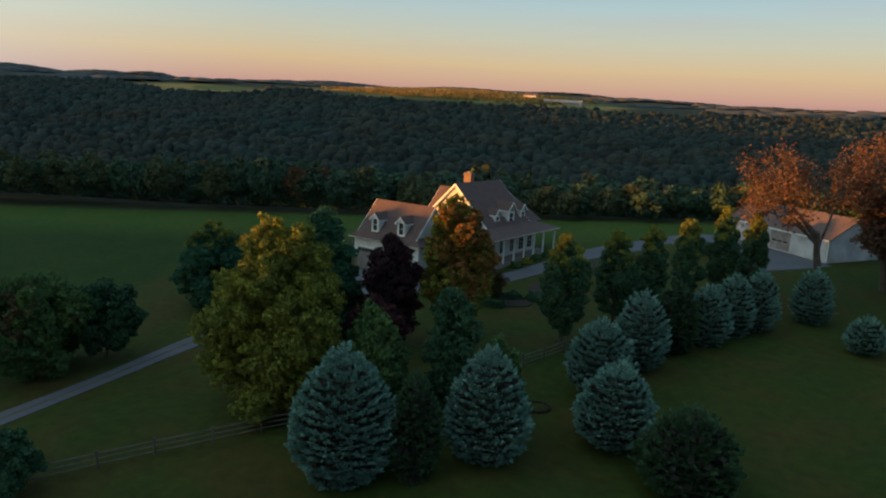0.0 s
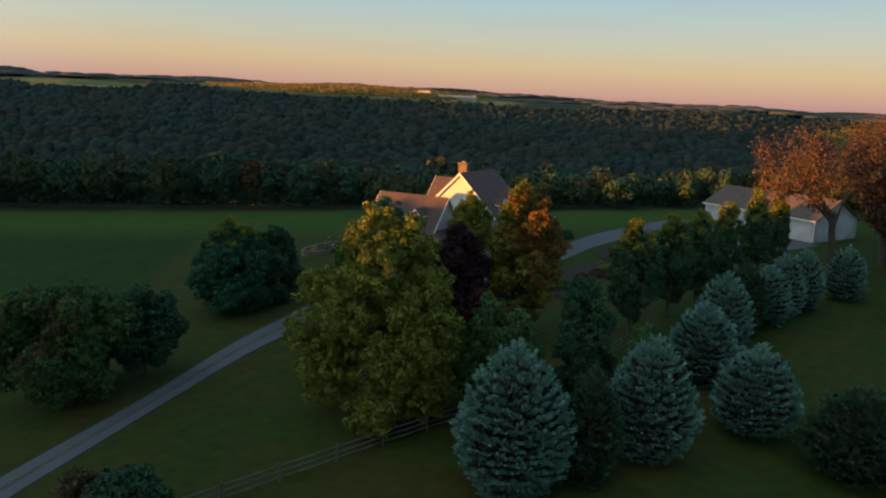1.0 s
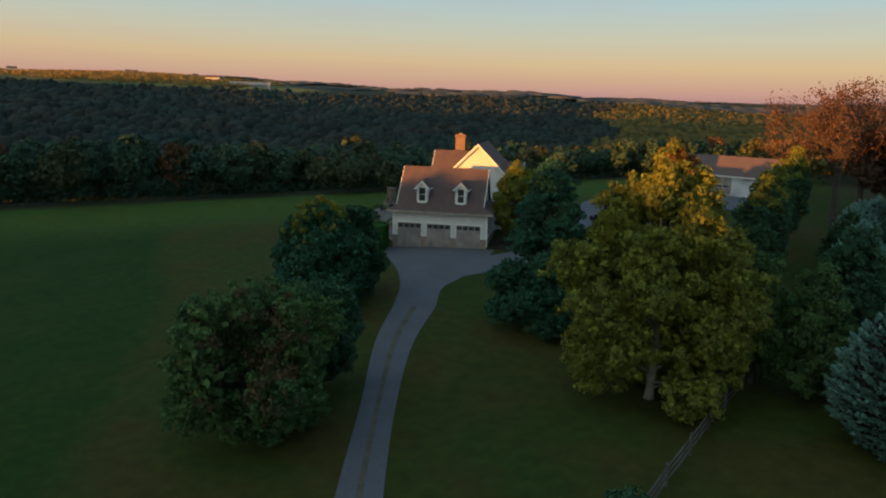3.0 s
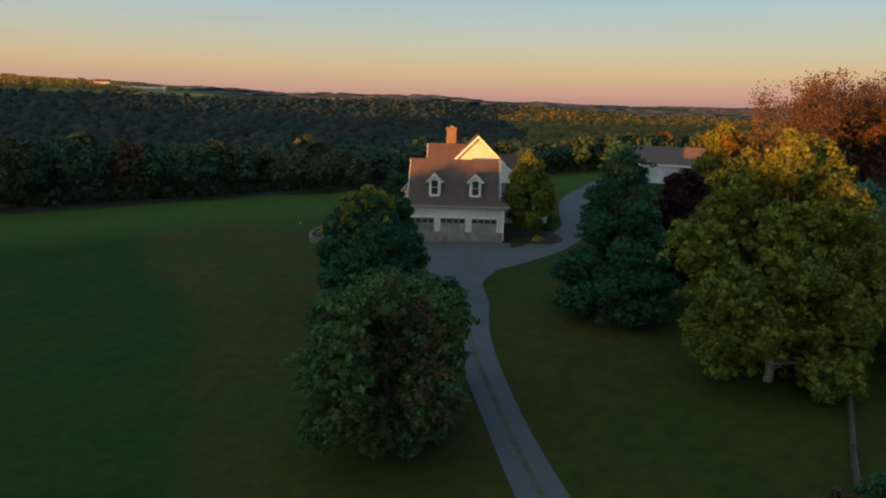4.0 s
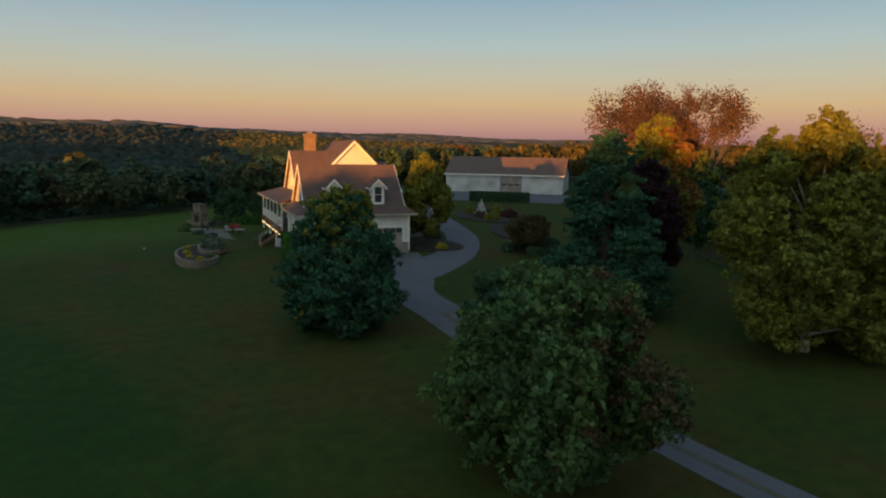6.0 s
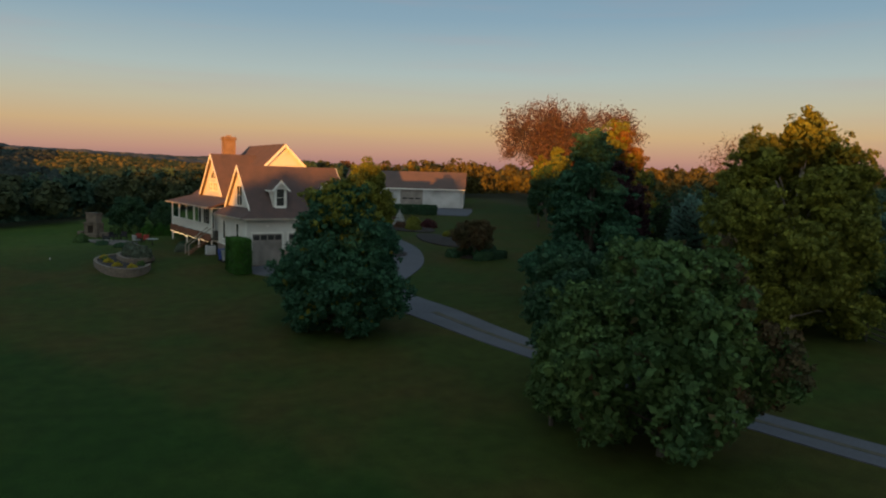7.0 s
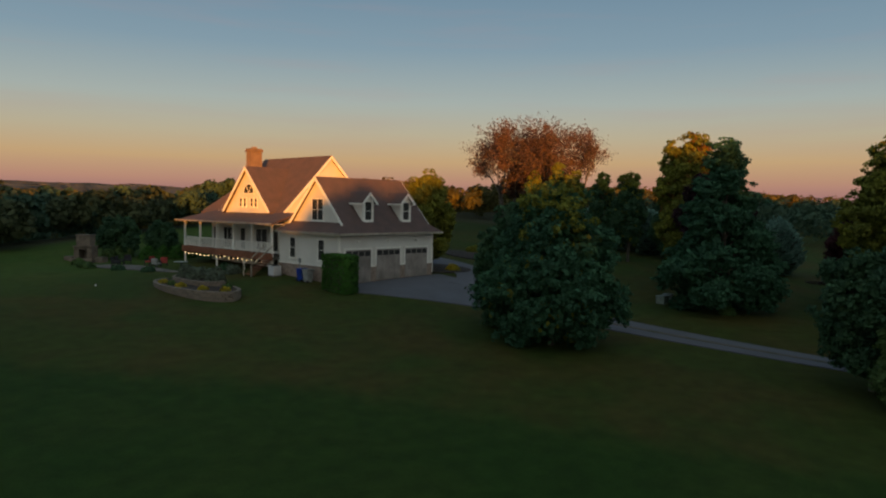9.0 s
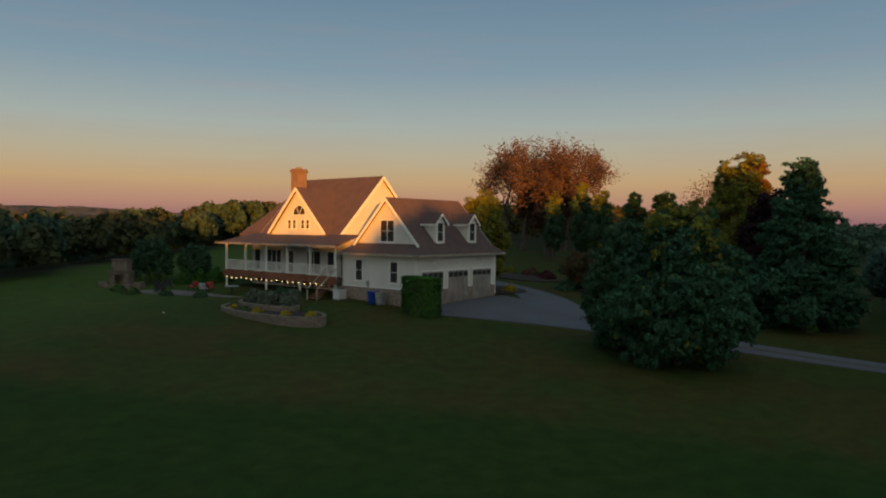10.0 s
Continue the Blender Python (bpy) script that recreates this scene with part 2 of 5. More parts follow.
def tube(bm, pts, radii, n=7):
    """A tapered tube through points."""
    rings = []
    for i, p in enumerate(pts):
        p = Vector(p)
        d = (Vector(pts[min(i + 1, len(pts) - 1)]) - Vector(pts[max(i - 1, 0)])).normalized()
        u = d.orthogonal().normalized()
        v = d.cross(u)
        rings.append([bm.verts.new(p + (u * math.cos(a) + v * math.sin(a)) * radii[i]) for a in (k * math.tau / n for k in range(n))])
    for a, b in zip(rings, rings[1:]):
        # line the second ring up with the first
        k0 = min(range(n), key=lambda k: (b[k].co - a[0].co).length)
        for k in range(n):
            bm.faces.new((a[k], a[(k + 1) % n], b[(k0 + k + 1) % n], b[(k0 + k) % n]))
    bm.faces.new(rings[0][::-1])
    bm.faces.new(rings[-1])
    return bm


def leaves_mesh(name, pos, nrm, size, mat, rng, aspect=0.62, tilt=0.7):
    """One mesh of many small bent leaf sprays: two triangles each, folded along the middle."""
    n = len(pos)
    nrm = nrm + rng.normal(0, tilt, (n, 3))
    nrm /= np.linalg.norm(nrm, axis=1, keepdims=True) + 1e-9
    a = np.cross(nrm, rng.normal(0, 1, (n, 3)))
    a /= np.linalg.norm(a, axis=1, keepdims=True) + 1e-9
    b = np.cross(nrm, a)
    s = (size * rng.uniform(0.6, 1.4, n))[:, None] if np.ndim(size) == 0 else (size * rng.uniform(0.7, 1.3, n))[:, None]
    v = np.empty((n, 4, 3))
    v[:, 0] = pos - a * s
    v[:, 1] = pos + b * s * aspect + nrm * s * 0.22
    v[:, 2] = pos + a * s
    v[:, 3] = pos - b * s * aspect + nrm * s * 0.22
    me = bpy.data.meshes.new(name)
    me.vertices.add(4 * n)
    me.vertices.foreach_set("co", v.reshape(-1).astype(np.float32))
    me.loops.add(6 * n)
    base = np.arange(n)[:, None] * 4
    me.loops.foreach_set("vertex_index", (base + np.array([0, 1, 2, 0, 2, 3])).reshape(-1).astype(np.int32))
    me.polygons.add(2 * n)
    me.polygons.foreach_set("loop_start", (np.arange(2 * n) * 3).astype(np.int32))
    me.update(calc_edges=True)
    me.validate()
    me.materials.append(mat)
    return me


def rand_dirs(rng, n):
    d = rng.normal(0, 1, (n, 3))
    return d / np.linalg.norm(d, axis=1, keepdims=True)


# ---------------------------------------------------------------- the lie of the land
CREST = 45.0


def sstep(v, a, b):
    t = np.clip((v - a) / (b - a), 0, 1)
    return t * t * (3 - 2 * t)


def past_crest(x, y):
    return -0.48 * x + 0.88 * y - CREST


def land(x, y):
    """Height of the ground: a gently sloping hilltop, a wooded valley beyond its crest, a far plateau and ridges."""
    x, y = np.asarray(x, float), np.asarray(y, float)
    cx, cy = 95 * np.tanh(x / 95), 85 * np.tanh(y / 85)
    z = -0.734 + 0.031 * cx + 0.054 * cy + 0.45 * np.exp(-((x + 5) ** 2 + (y - 4) ** 2) / 130)
    z = z - 0.7 * np.exp(-((x - 46) ** 2 + (y + 29) ** 2) / 150) + 0.7 * np.exp(-((x - 33) ** 2 + (y + 36) ** 2) / 40)
    z = z - 0.35 * np.exp(-((x + 8) ** 2 + (y + 43) ** 2) / 90)
    z = z - 0.7 * np.exp(-((x + 16) ** 2 + (y - 31) ** 2) / 150) - 8.0 * sstep(y, 62, 190) * sstep(x, -60, 40)
    d = np.maximum(past_crest(x, y), 0)
    prof = np.interp(d, [0, 12, 40, 120, 260, 400, 620, 860, 1090, 1450, 2300, 3300, 4500, 9000],
                     [0, -0.8, -5, -19, -40, -40, -12, 10, 32, 46, 56, 94, 140, 130])
    east = 0.18 + 0.82 / (1 + np.exp((x - 30 - 0.16 * y) / 40))
    near = np.exp(-(d / 900) ** 2)
    z = z + prof * (near * east + (1 - near))
    far = np.clip(np.hypot(x, y) / 1500, 0, 1)
    z = z + far * np.clip((d - 200) / 2200, 0, 1) * (10 * np.sin(x / 310 + 1.1) * np.cos(y / 270) + 18 * np.sin(x / 900 + 2.0 + y / 1500) + 6 * np.sin(x / 130 + y / 170))
    z = z + 7 * np.exp(-((x + 740) ** 2 + (y - 1070) ** 2) / 270 ** 2)
    z = z + 11 * np.exp(-(((x - 190) / 110) ** 2 + ((y - 340) / 130) ** 2))
    # a long unseen shoulder, added far to the west, keeps the evening sun off the valley
    ua, sa = 0.743 * x - 0.669 * y, -0.669 * x - 0.743 * y
    z = z + 80 * sstep(-ua, 240, 360) * (1 - 0.55 * sstep(-ua, 980, 1200)) * np.exp(-((sa - 900) / 170) ** 2)
    behind = np.clip((np.hypot(x, y) - 500) / 3000, 0, 1) * (d <= 0)
    return z + behind * 10


def land1(x, y):
    return float(land(x, y))


def graded(lo, hi, fine, step, grow):
    a = list(np.arange(-fine, fine + 1e-6, step))
    s, v = step, fine
    up = []
    while v < hi:
        s *= grow
        v += s
        up.append(v)
    s, v = step, -fine
    down = []
    while v > lo:
        s *= grow
        v -= s
        down.append(v)
    return np.array(down[::-1] + a + up)


GX = graded(-5200, 5200, 96, 1.6, 1.07)
GY = graded(-2600, 5600, 96, 1.6, 1.07)
gx, gy = np.meshgrid(GX, GY)
gz = land(gx, gy)
nx, ny = len(GX), len(GY)
idx = np.arange(nx * ny).reshape(ny, nx)
quads = np.stack([idx[:-1, :-1], idx[:-1, 1:], idx[1:, 1:], idx[1:, :-1]], -1).reshape(-1, 4)
gme = mesh_of("ground", np.stack([gx, gy, gz], -1).reshape(-1, 3), quads.tolist())
gme.shade_smooth()


# the unmown field lies outside a curved mowing line west of the drive
px, py = gx.reshape(-1), gy.reshape(-1)
mow_x = np.interp(py, (-75, -48, -37, -28, -19, -8, 2, 7, 14, 22, 36, 60), (-12, -16, -19.5, -23, -27, -35, -40, -41, -39, -34, -23, -4))
field_w = sstep(mow_x - px, -0.7, 0.7)
att = gme.attributes.new("unmown", "FLOAT", "POINT")
att.data.foreach_set("value", np.clip(field_w, 0, 1).astype(np.float32))
wood_w = np.clip(sstep(past_crest(px, py), 2, 8) + sstep(px, 52, 60) * sstep(py, 12, 20), 0, 1)
CROPS = ((-740, 1070, 225), (-1010, 690, 75), (-300, 1500, 90), (330, 2100, 160))


def in_crops(x, y, k=1.0):
    return np.max([sstep(-np.hypot((x - a) * (0.75 + 0.1 * np.sin(y / 60)), y - b), -c * k * 1.08, -c * k * 0.95) for a, b, c in CROPS], axis=0)


crop_w = in_crops(px, py)
# lighter green grass along the crest, before the wood
pc = past_crest(px, py)
att = gme.attributes.new("crest_grass", "FLOAT", "POINT")
att.data.foreach_set("value", (0.85 * sstep(pc, -26, -8) * (px < 60) * (px > -150)).astype(np.float32))
att = gme.attributes.new("woodland", "FLOAT", "POINT")
att.data.foreach_set("value", (wood_w * (1 - crop_w)).astype(np.float32))
att = gme.attributes.new("crops", "FLOAT", "POINT")
att.data.foreach_set("value", crop_w.astype(np.float32))


def ground_material():
    m = bpy.data.materials.new("grass")
    m.use_nodes = True
    n, l = m.node_tree.nodes, m.node_tree.links
    b = n["Principled BSDF"]
    b.inputs["Roughness"].default_value = 0.95
    b.inputs["Specular IOR Level"].default_value = 0.1
    tc = n.new("ShaderNodeTexCoord")

    def noise_node(scale, detail=5):
        t = n.new("ShaderNodeTexNoise")
        t.inputs["Scale"].default_value, t.inputs["Detail"].default_value = scale, detail
        l.new(tc.outputs["Object"], t.inputs["Vector"])
        return t

    def mix(fac, a, c):
        x = n.new("ShaderNodeMix")
        x.data_type = "RGBA"
        for s, v in ((x.inputs["Factor"], fac), (x.inputs["A"], a), (x.inputs["B"], c)):
            if isinstance(v, (int, float)):
                s.default_value = v
            elif isinstance(v, tuple):
                s.default_value = (*v, 1)
            else:
                l.new(v, s)
        return x.outputs["Result"]

    def att_node(name):
        a = n.new("ShaderNodeAttribute")
        a.attribute_name = name
        return a.outputs["Fac"]

    def contrast(src, lo, hi):
        r = n.new("ShaderNodeMapRange")
        r.inputs["From Min"].default_value, r.inputs["From Max"].default_value = lo, hi
        l.new(src, r.inputs["Value"])
        return r.outputs[0]
    patch, mid, blades = noise_node(0.045), noise_node(0.16, 7), noise_node(14, 3)
    lawn = mix(contrast(patch.outputs["Fac"], 0.35, 0.65), (0.038, 0.050, 0.009), (0.028, 0.049, 0.009))
    lawn = mix(contrast(mid.outputs["Fac"], 0.42, 0.66), lawn, (0.051, 0.045, 0.011))
    rough = mix(contrast(mid.outputs["Fac"], 0.35, 0.7), (0.019, 0.044, 0.007), (0.027, 0.047, 0.008))
    col = mix(att_node("unmown"), lawn, rough)
    col = mix(att_node("crest_grass"), col, mix(contrast(mid.outputs["Fac"], 0.35, 0.7), (0.044, 0.084, 0.014), (0.058, 0.088, 0.016)))
    col = mix(att_node("woodland"), col, mix(contrast(patch.outputs["Fac"], 0.3, 0.7), (0.05, 0.05, 0.025), (0.03, 0.035, 0.02)))
    col = mix(att_node("crops"), col, mix(contrast(noise_node(0.012).outputs["Fac"], 0.45, 0.55), (0.30, 0.20, 0.06), (0.12, 0.13, 0.04)))
    hsv = n.new("ShaderNodeHueSaturation")
    l.new(col, hsv.inputs["Color"])
    k = n.new("ShaderNodeMapRange")
    k.inputs["From Min"].default_value, k.inputs["From Max"].default_value = 0.25, 0.75
    k.inputs["To Min"].default_value, k.inputs["To Max"].default_value = 0.55, 1.4
    tuft = noise_node(1.1, 6)
    both = n.new("ShaderNodeMath")
    both.operation = "MULTIPLY_ADD"
    both.inputs[1].default_value = 0.5
    half = n.new("ShaderNodeMath")
    half.operation = "MULTIPLY"
    half.inputs[1].default_value = 0.5
    l.new(tuft.outputs["Fac"], half.inputs[0])
    l.new(blades.outputs["Fac"], both.inputs[0])
    l.new(half.outputs[0], both.inputs[2])
    l.new(both.outputs[0], k.inputs["Value"])
    l.new(k.outputs[0], hsv.inputs["Value"])
    l.new(hsv.outputs[0], b.inputs["Base Color"])
    bp = n.new("ShaderNodeBump")
    bp.inputs["Strength"].default_value, bp.inputs["Distance"].default_value = 0.7, 0.06
    l.new(blades.outputs["Fac"], bp.inputs["Height"])
    l.new(bp.outputs[0], b.inputs["Normal"])
    return m


M["grass"] = ground_material()
gme.materials.append(M["grass"])
ground = tagged(new("ground", gme), "dark autumn lawn and fields rolling into a wooded valley", "ground", kind="structure")


def ribbon(name, left, right, mat, lift, label, segs=6):
    """A strip of paving between two edges (functions of 0..1), laid on the land."""
    bm = bmesh.new()
    rows = []
    for i in range(len(left)):
        row = []
        for k in range(segs + 1):
            a, c = Vector(left[i]), Vector(right[i])
            p = a.lerp(c, k / segs)
            row.append(bm.verts.new((p.x, p.y, land1(p.x, p.y) + lift)))
        rows.append(row)
    for a, c in zip(rows, rows[1:]):
        for k in range(segs):
            bm.faces.new((a[k], a[k + 1], c[k + 1], c[k]))
    top = list(bm.faces)
    ext = bmesh.ops.extrude_face_region(bm, geom=top)
    for v in ext["geom"]:
        if isinstance(v, bmesh.types.BMVert):
            v.co.z -= 0.25
    return part(name, bm, mat, None, label, kind="structure")


def smooth_line(pts, n):
    """A Catmull-Rom line through a few points."""
    out = []
    p = [Vector(q) for q in pts]
    p = [p[0] * 2 - p[1]] + p + [p[-1] * 2 - p[-2]]
    for i in range(1, len(p) - 2):
        for k in range(n):
            t = k / n
            a, b, c, d = p[i - 1:i + 3]
            out.append(0.5 * (2 * b + (c - a) * t + (2 * a - 5 * b + 4 * c - d) * t * t + (3 * b - a - 3 * c + d) * t ** 3))
    return out + [p[-2]]


# ---------------------------------------------------------------- paving
drive_l = smooth_line([(3.4, -75), (1.6, -62), (-1.25, -49), (-3.1, -38), (-4.9, -28), (-5.6, -19.5)], 6)
drive_r = smooth_line([(6.4, -76), (3.8, -62), (1.0, -48.6), (-0.9, -38), (-2.0, -28), (-1.9, -19.5)], 6)
ribbon("driveway", [p.to_tuple() for p in drive_l], [p.to_tuple() for p in drive_r], M["asphalt"], 0.05, "narrow grey asphalt drive with a worn centre")
mid_l = [a.lerp(b, 0.43) for a, b in zip(drive_l, drive_r)]
mid_r = [a.lerp(b, 0.57) for a, b in zip(drive_l, drive_r)]
strip = ribbon("driveway_centre", [p.to_tuple() for p in mid_l], [p.to_tuple() for p in mid_r], M["crown_strip"], 0.062, "brown leaf-littered strip along the drive", segs=2)
ap_l = smooth_line([(-5.6, -19.5), (-6.3, -14), (-7.7, -9), (-10, -4), (-12.4, 0.4)], 5)
ap_r = smooth_line([(-1.9, -19.5), (-2.3, -14), (-1.2, -10.6), (0.3, -5), (1.0, 0.4)], 5)
ribbon("garage_apron", [p.to_tuple() for p in ap_l], [p.to_tuple() for p in ap_r], M["asphalt"], 0.056, "widening asphalt apron before the garage", segs=10)
ct_l = smooth_line([(-1.5, -2.4), (1.6, -1.2), (5.0, 3.6), (7.8, 11), (8.6, 20), (10.2, 31), (14, 41), (20, 50)], 5)
ct_r = smooth_line([(-1.6, -10.4), (1.6, -7.6), (5.2, -3.6), (8.4, 1.9), (10.6, 8), (12.0, 16), (13.2, 24), (17, 34), (25, 44)], 5)[:len(ct_l)]
ribbon("front_court", [p.to_tuple() for p in ct_l], [p.to_tuple() for p in ct_r], M["asphalt"], 0.062, "asphalt drive curving round the house front", segs=10)
ribbon("barn_apron", [(15, 44, 0), (19, 52, 0), (23.6, 53.5, 0)], [(34, 30, 0), (38.5, 35, 0), (41.5, 39.2, 0)], M["asphalt"], 0.068, "asphalt yard before the white barn", segs=12)


# ---------------------------------------------------------------- trees
PROFILE = {
    "round": lambda h: np.sin(np.pi * np.clip(h, 0, 1) ** 0.85) ** 0.55,
    "oval": lambda h: np.sin(np.pi * np.clip(h, 0, 1) ** 0.78) ** 0.55,
    "egg": lambda h: np.where(h < 0.28, (h / 0.28) ** 0.34, np.clip(1 - ((np.maximum(h, 0.28) - 0.28) / 0.72) ** 1.35, 0, 1) ** 0.62),
    "spire": lambda h: np.where(h < 0.2, (h / 0.2) ** 0.34, np.clip(1 - (np.maximum(h, 0.2) - 0.2) / 0.8, 0, 1) ** 0.72),
    "column": lambda h: np.where(h < 0.25, (h / 0.25) ** 0.5, np.clip(1 - ((np.maximum(h, 0.25) - 0.25) / 0.75) ** 2.2, 0, 1) ** 0.8),
}


def broadleaf(name, x, y, top, r, mat, label, shape="round", foot=0.12, n=9000, size=0.2, lobes=70, seed=1, bark="bark", squash=1.0,
              flat=1.0, group="", tip=None, patch=None, clump=0.34, boughs=24, ragged=0.09):
    """A leafy tree: tapered trunk, boughs that each carry a mass of foliage, and leaf clumps round every mass."""
    rng = np.random.default_rng(seed)
    n = int(n * 3.0)
    z0 = land1(x, y)
    H = top - z0
    zb = H * foot
    prof = PROFILE[shape]
    # masses of foliage at the ends of the boughs, one leader on top
    hb = np.append((np.arange(boughs) + rng.uniform(0.1, 0.9, boughs)) / boughs * 0.86 + 0.03, (0.55, 0.80, 0.90))
    ab = np.append(np.arange(boughs) * 2.399 + rng.normal(0, 0.35, boughs), (0, 2, 4))
    pr = np.clip(prof(hb), 0.22, 1)
    sr = r * rng.uniform(0.36, 0.52, boughs + 3) * np.clip(pr, 0.5, 1)
    br = np.maximum(pr * r * (1 + rng.normal(0, ragged, boughs + 3)) - sr * 0.85, 0)
    br[-3:] *= 0.2
    mass = np.stack([br * np.cos(ab), br * np.sin(ab) * squash, zb + hb * (H - zb)], -1)
    # clumps round each mass
    lobes = int(np.clip(7.0 * (r / clump) * (H - zb) / (2 * clump) * 0.9, 90, 2000))
    pick = rng.choice(boughs + 3, lobes, p=sr ** 2 / (sr ** 2).sum())
    d = rand_dirs(rng, lobes)
    axis = mass[pick] * np.array([1, 1, 0])
    axis /= np.linalg.norm(axis, axis=1, keepdims=True) + 1e-6
    d = d + 0.55 * axis + np.array([0, 0, 0.22])
    d /= np.linalg.norm(d, axis=1, keepdims=True)
    reach = rng.uniform(0.62, 1.02, lobes) + (rng.random(lobes) < 0.12) * rng.uniform(0.05, 0.32, lobes)
    c = mass[pick] + d * (sr[pick] * reach)[:, None] * np.array([1, 1, 0.9 * flat])
    lr = clump * rng.uniform(0.55, 1.25, lobes)
    c[:, 2] *= H * 0.985 / max((c[:, 2] + lr * 0.6).max(), 0.1)
    c[:, :2] *= r / (np.quantile(np.hypot(c[:, 0], c[:, 1]) + lr * 0.5, 0.965) + 1e-6)
    if flat < 1:
        c[:, 2] -= 0.10 * np.hypot(c[:, 0], c[:, 1])
    c[:, 2] = np.maximum(c[:, 2], zb * 0.5 + 0.25)
    # leaves over each clump, a share of larger ones deep inside
    k = rng.choice(lobes, n, p=lr ** 2 / (lr ** 2).sum())
    e = rand_dirs(rng, n) + 0.5 * d[k] + np.array([0, 0, 0.25])
    e /= np.linalg.norm(e, axis=1, keepdims=True)
    pos = c[k] + e * (lr[k] * rng.uniform(0.35, 1.25, n))[:, None] * np.array([1, 1, 0.78 * flat])
    sz = np.full(n, size * 0.68)
    q = int(n * 0.22)
    m = rng.integers(0, boughs + 3, q)
    pos[:q] = mass[m] * (c[:, 2].max() / H) + rand_dirs(rng, q) * (sr[m] * rng.uniform(0.3, 0.8, q))[:, None]
    sz[:q] *= 1.9
    pos[:, 2] = np.clip(pos[:, 2], zb * 0.4 + 0.08, H)
    tree = thing(name, (x, y, z0 - 0.05), label, "tree", group)
    bm = bmesh.new()
    tr = max(0.09, 0.014 * H + 0.007 * r)
    lean = rng.normal(0, 0.02, 2)
    spine = [(lean[0] * k_ * H, lean[1] * k_ * H, k_ * H) for k_ in (0, 0.04, 0.15, 0.35, 0.6, 0.85)]
    tube(bm, spine, [tr * 1.25, tr * 1.05, tr, tr * 0.75, tr * 0.45, tr * 0.12], 8)
    for i in range(boughs):
        s = Vector((0, 0, max(zb * 0.8, mass[i][2] * 0.6)))
        g = Vector(mass[i])
        w = s.lerp(g, 0.5) + Vector((0, 0, 0.05 * r))
        tube(bm, [s, w, g], [tr * 0.45, tr * 0.28, tr * 0.09], 5)
    part("trunk", bm, M[bark], tree)
    me = leaves_mesh("crown", pos, e, sz, M[mat], rng, tilt=0.55)
    recoloured = np.zeros(n, bool)
    if tip:
        # the upper leaves take the tip material, clump by clump
        recoloured = (c[k, 2] / H + rng.normal(0, 0.08, lobes)[k]) > 0.76
    if patch:
        # one side of the crown has turned
        a = np.arctan2(c[k, 1], c[k, 0]) - patch[1]
        a = np.abs((a + math.pi) % math.tau - math.pi)
        recoloured = (a + rng.normal(0, 0.3, lobes)[k] < patch[2]) & (c[k, 2] / H + rng.normal(0, 0.08, lobes)[k] > 0.42)
    if tip or patch:
        me.materials.append(M[tip or patch[0]])
        me.polygons.foreach_set("material_index", np.repeat(recoloured, 2).astype(np.int32))
    crown = new("crown", me)
    crown.parent = tree
    return tree


def needle_mesh(name, pos, way, up, length, width, mat, rng):
    """One mesh of many narrow needle sprays: each points along way, with its flat side up."""
    n = len(pos)
    side = np.cross(way, up)
    side /= np.linalg.norm(side, axis=1, keepdims=True) + 1e-9
    ln = (length * rng.uniform(0.7, 1.3, n))[:, None]
    v = np.empty((n, 4, 3))
    v[:, 0] = pos
    v[:, 1] = pos + way * ln * 0.45 + side * width * ln + up * ln * 0.10
    v[:, 2] = pos + way * ln
    v[:, 3] = pos + way * ln * 0.45 - side * width * ln + up * ln * 0.10
    me = bpy.data.meshes.new(name)
    me.vertices.add(4 * n)
    me.vertices.foreach_set("co", v.reshape(-1).astype(np.float32))
    me.loops.add(6 * n)
    base = np.arange(n)[:, None] * 4
    me.loops.foreach_set("vertex_index", (base + np.array([0, 1, 2, 0, 2, 3])).reshape(-1).astype(np.int32))
    me.polygons.add(2 * n)
    me.polygons.foreach_set("loop_start", (np.arange(2 * n) * 3).astype(np.int32))
    me.update(calc_edges=True)
    me.validate()
    me.materials.append(mat)
    return me


SPRUCE_H = (0.0, 0.08, 0.2, 0.33, 0.48, 0.65, 0.8, 0.92, 1.0)
SPRUCE_R = (0.55, 0.72, 0.95, 1.0, 0.95, 0.78, 0.54, 0.28, 0.03)


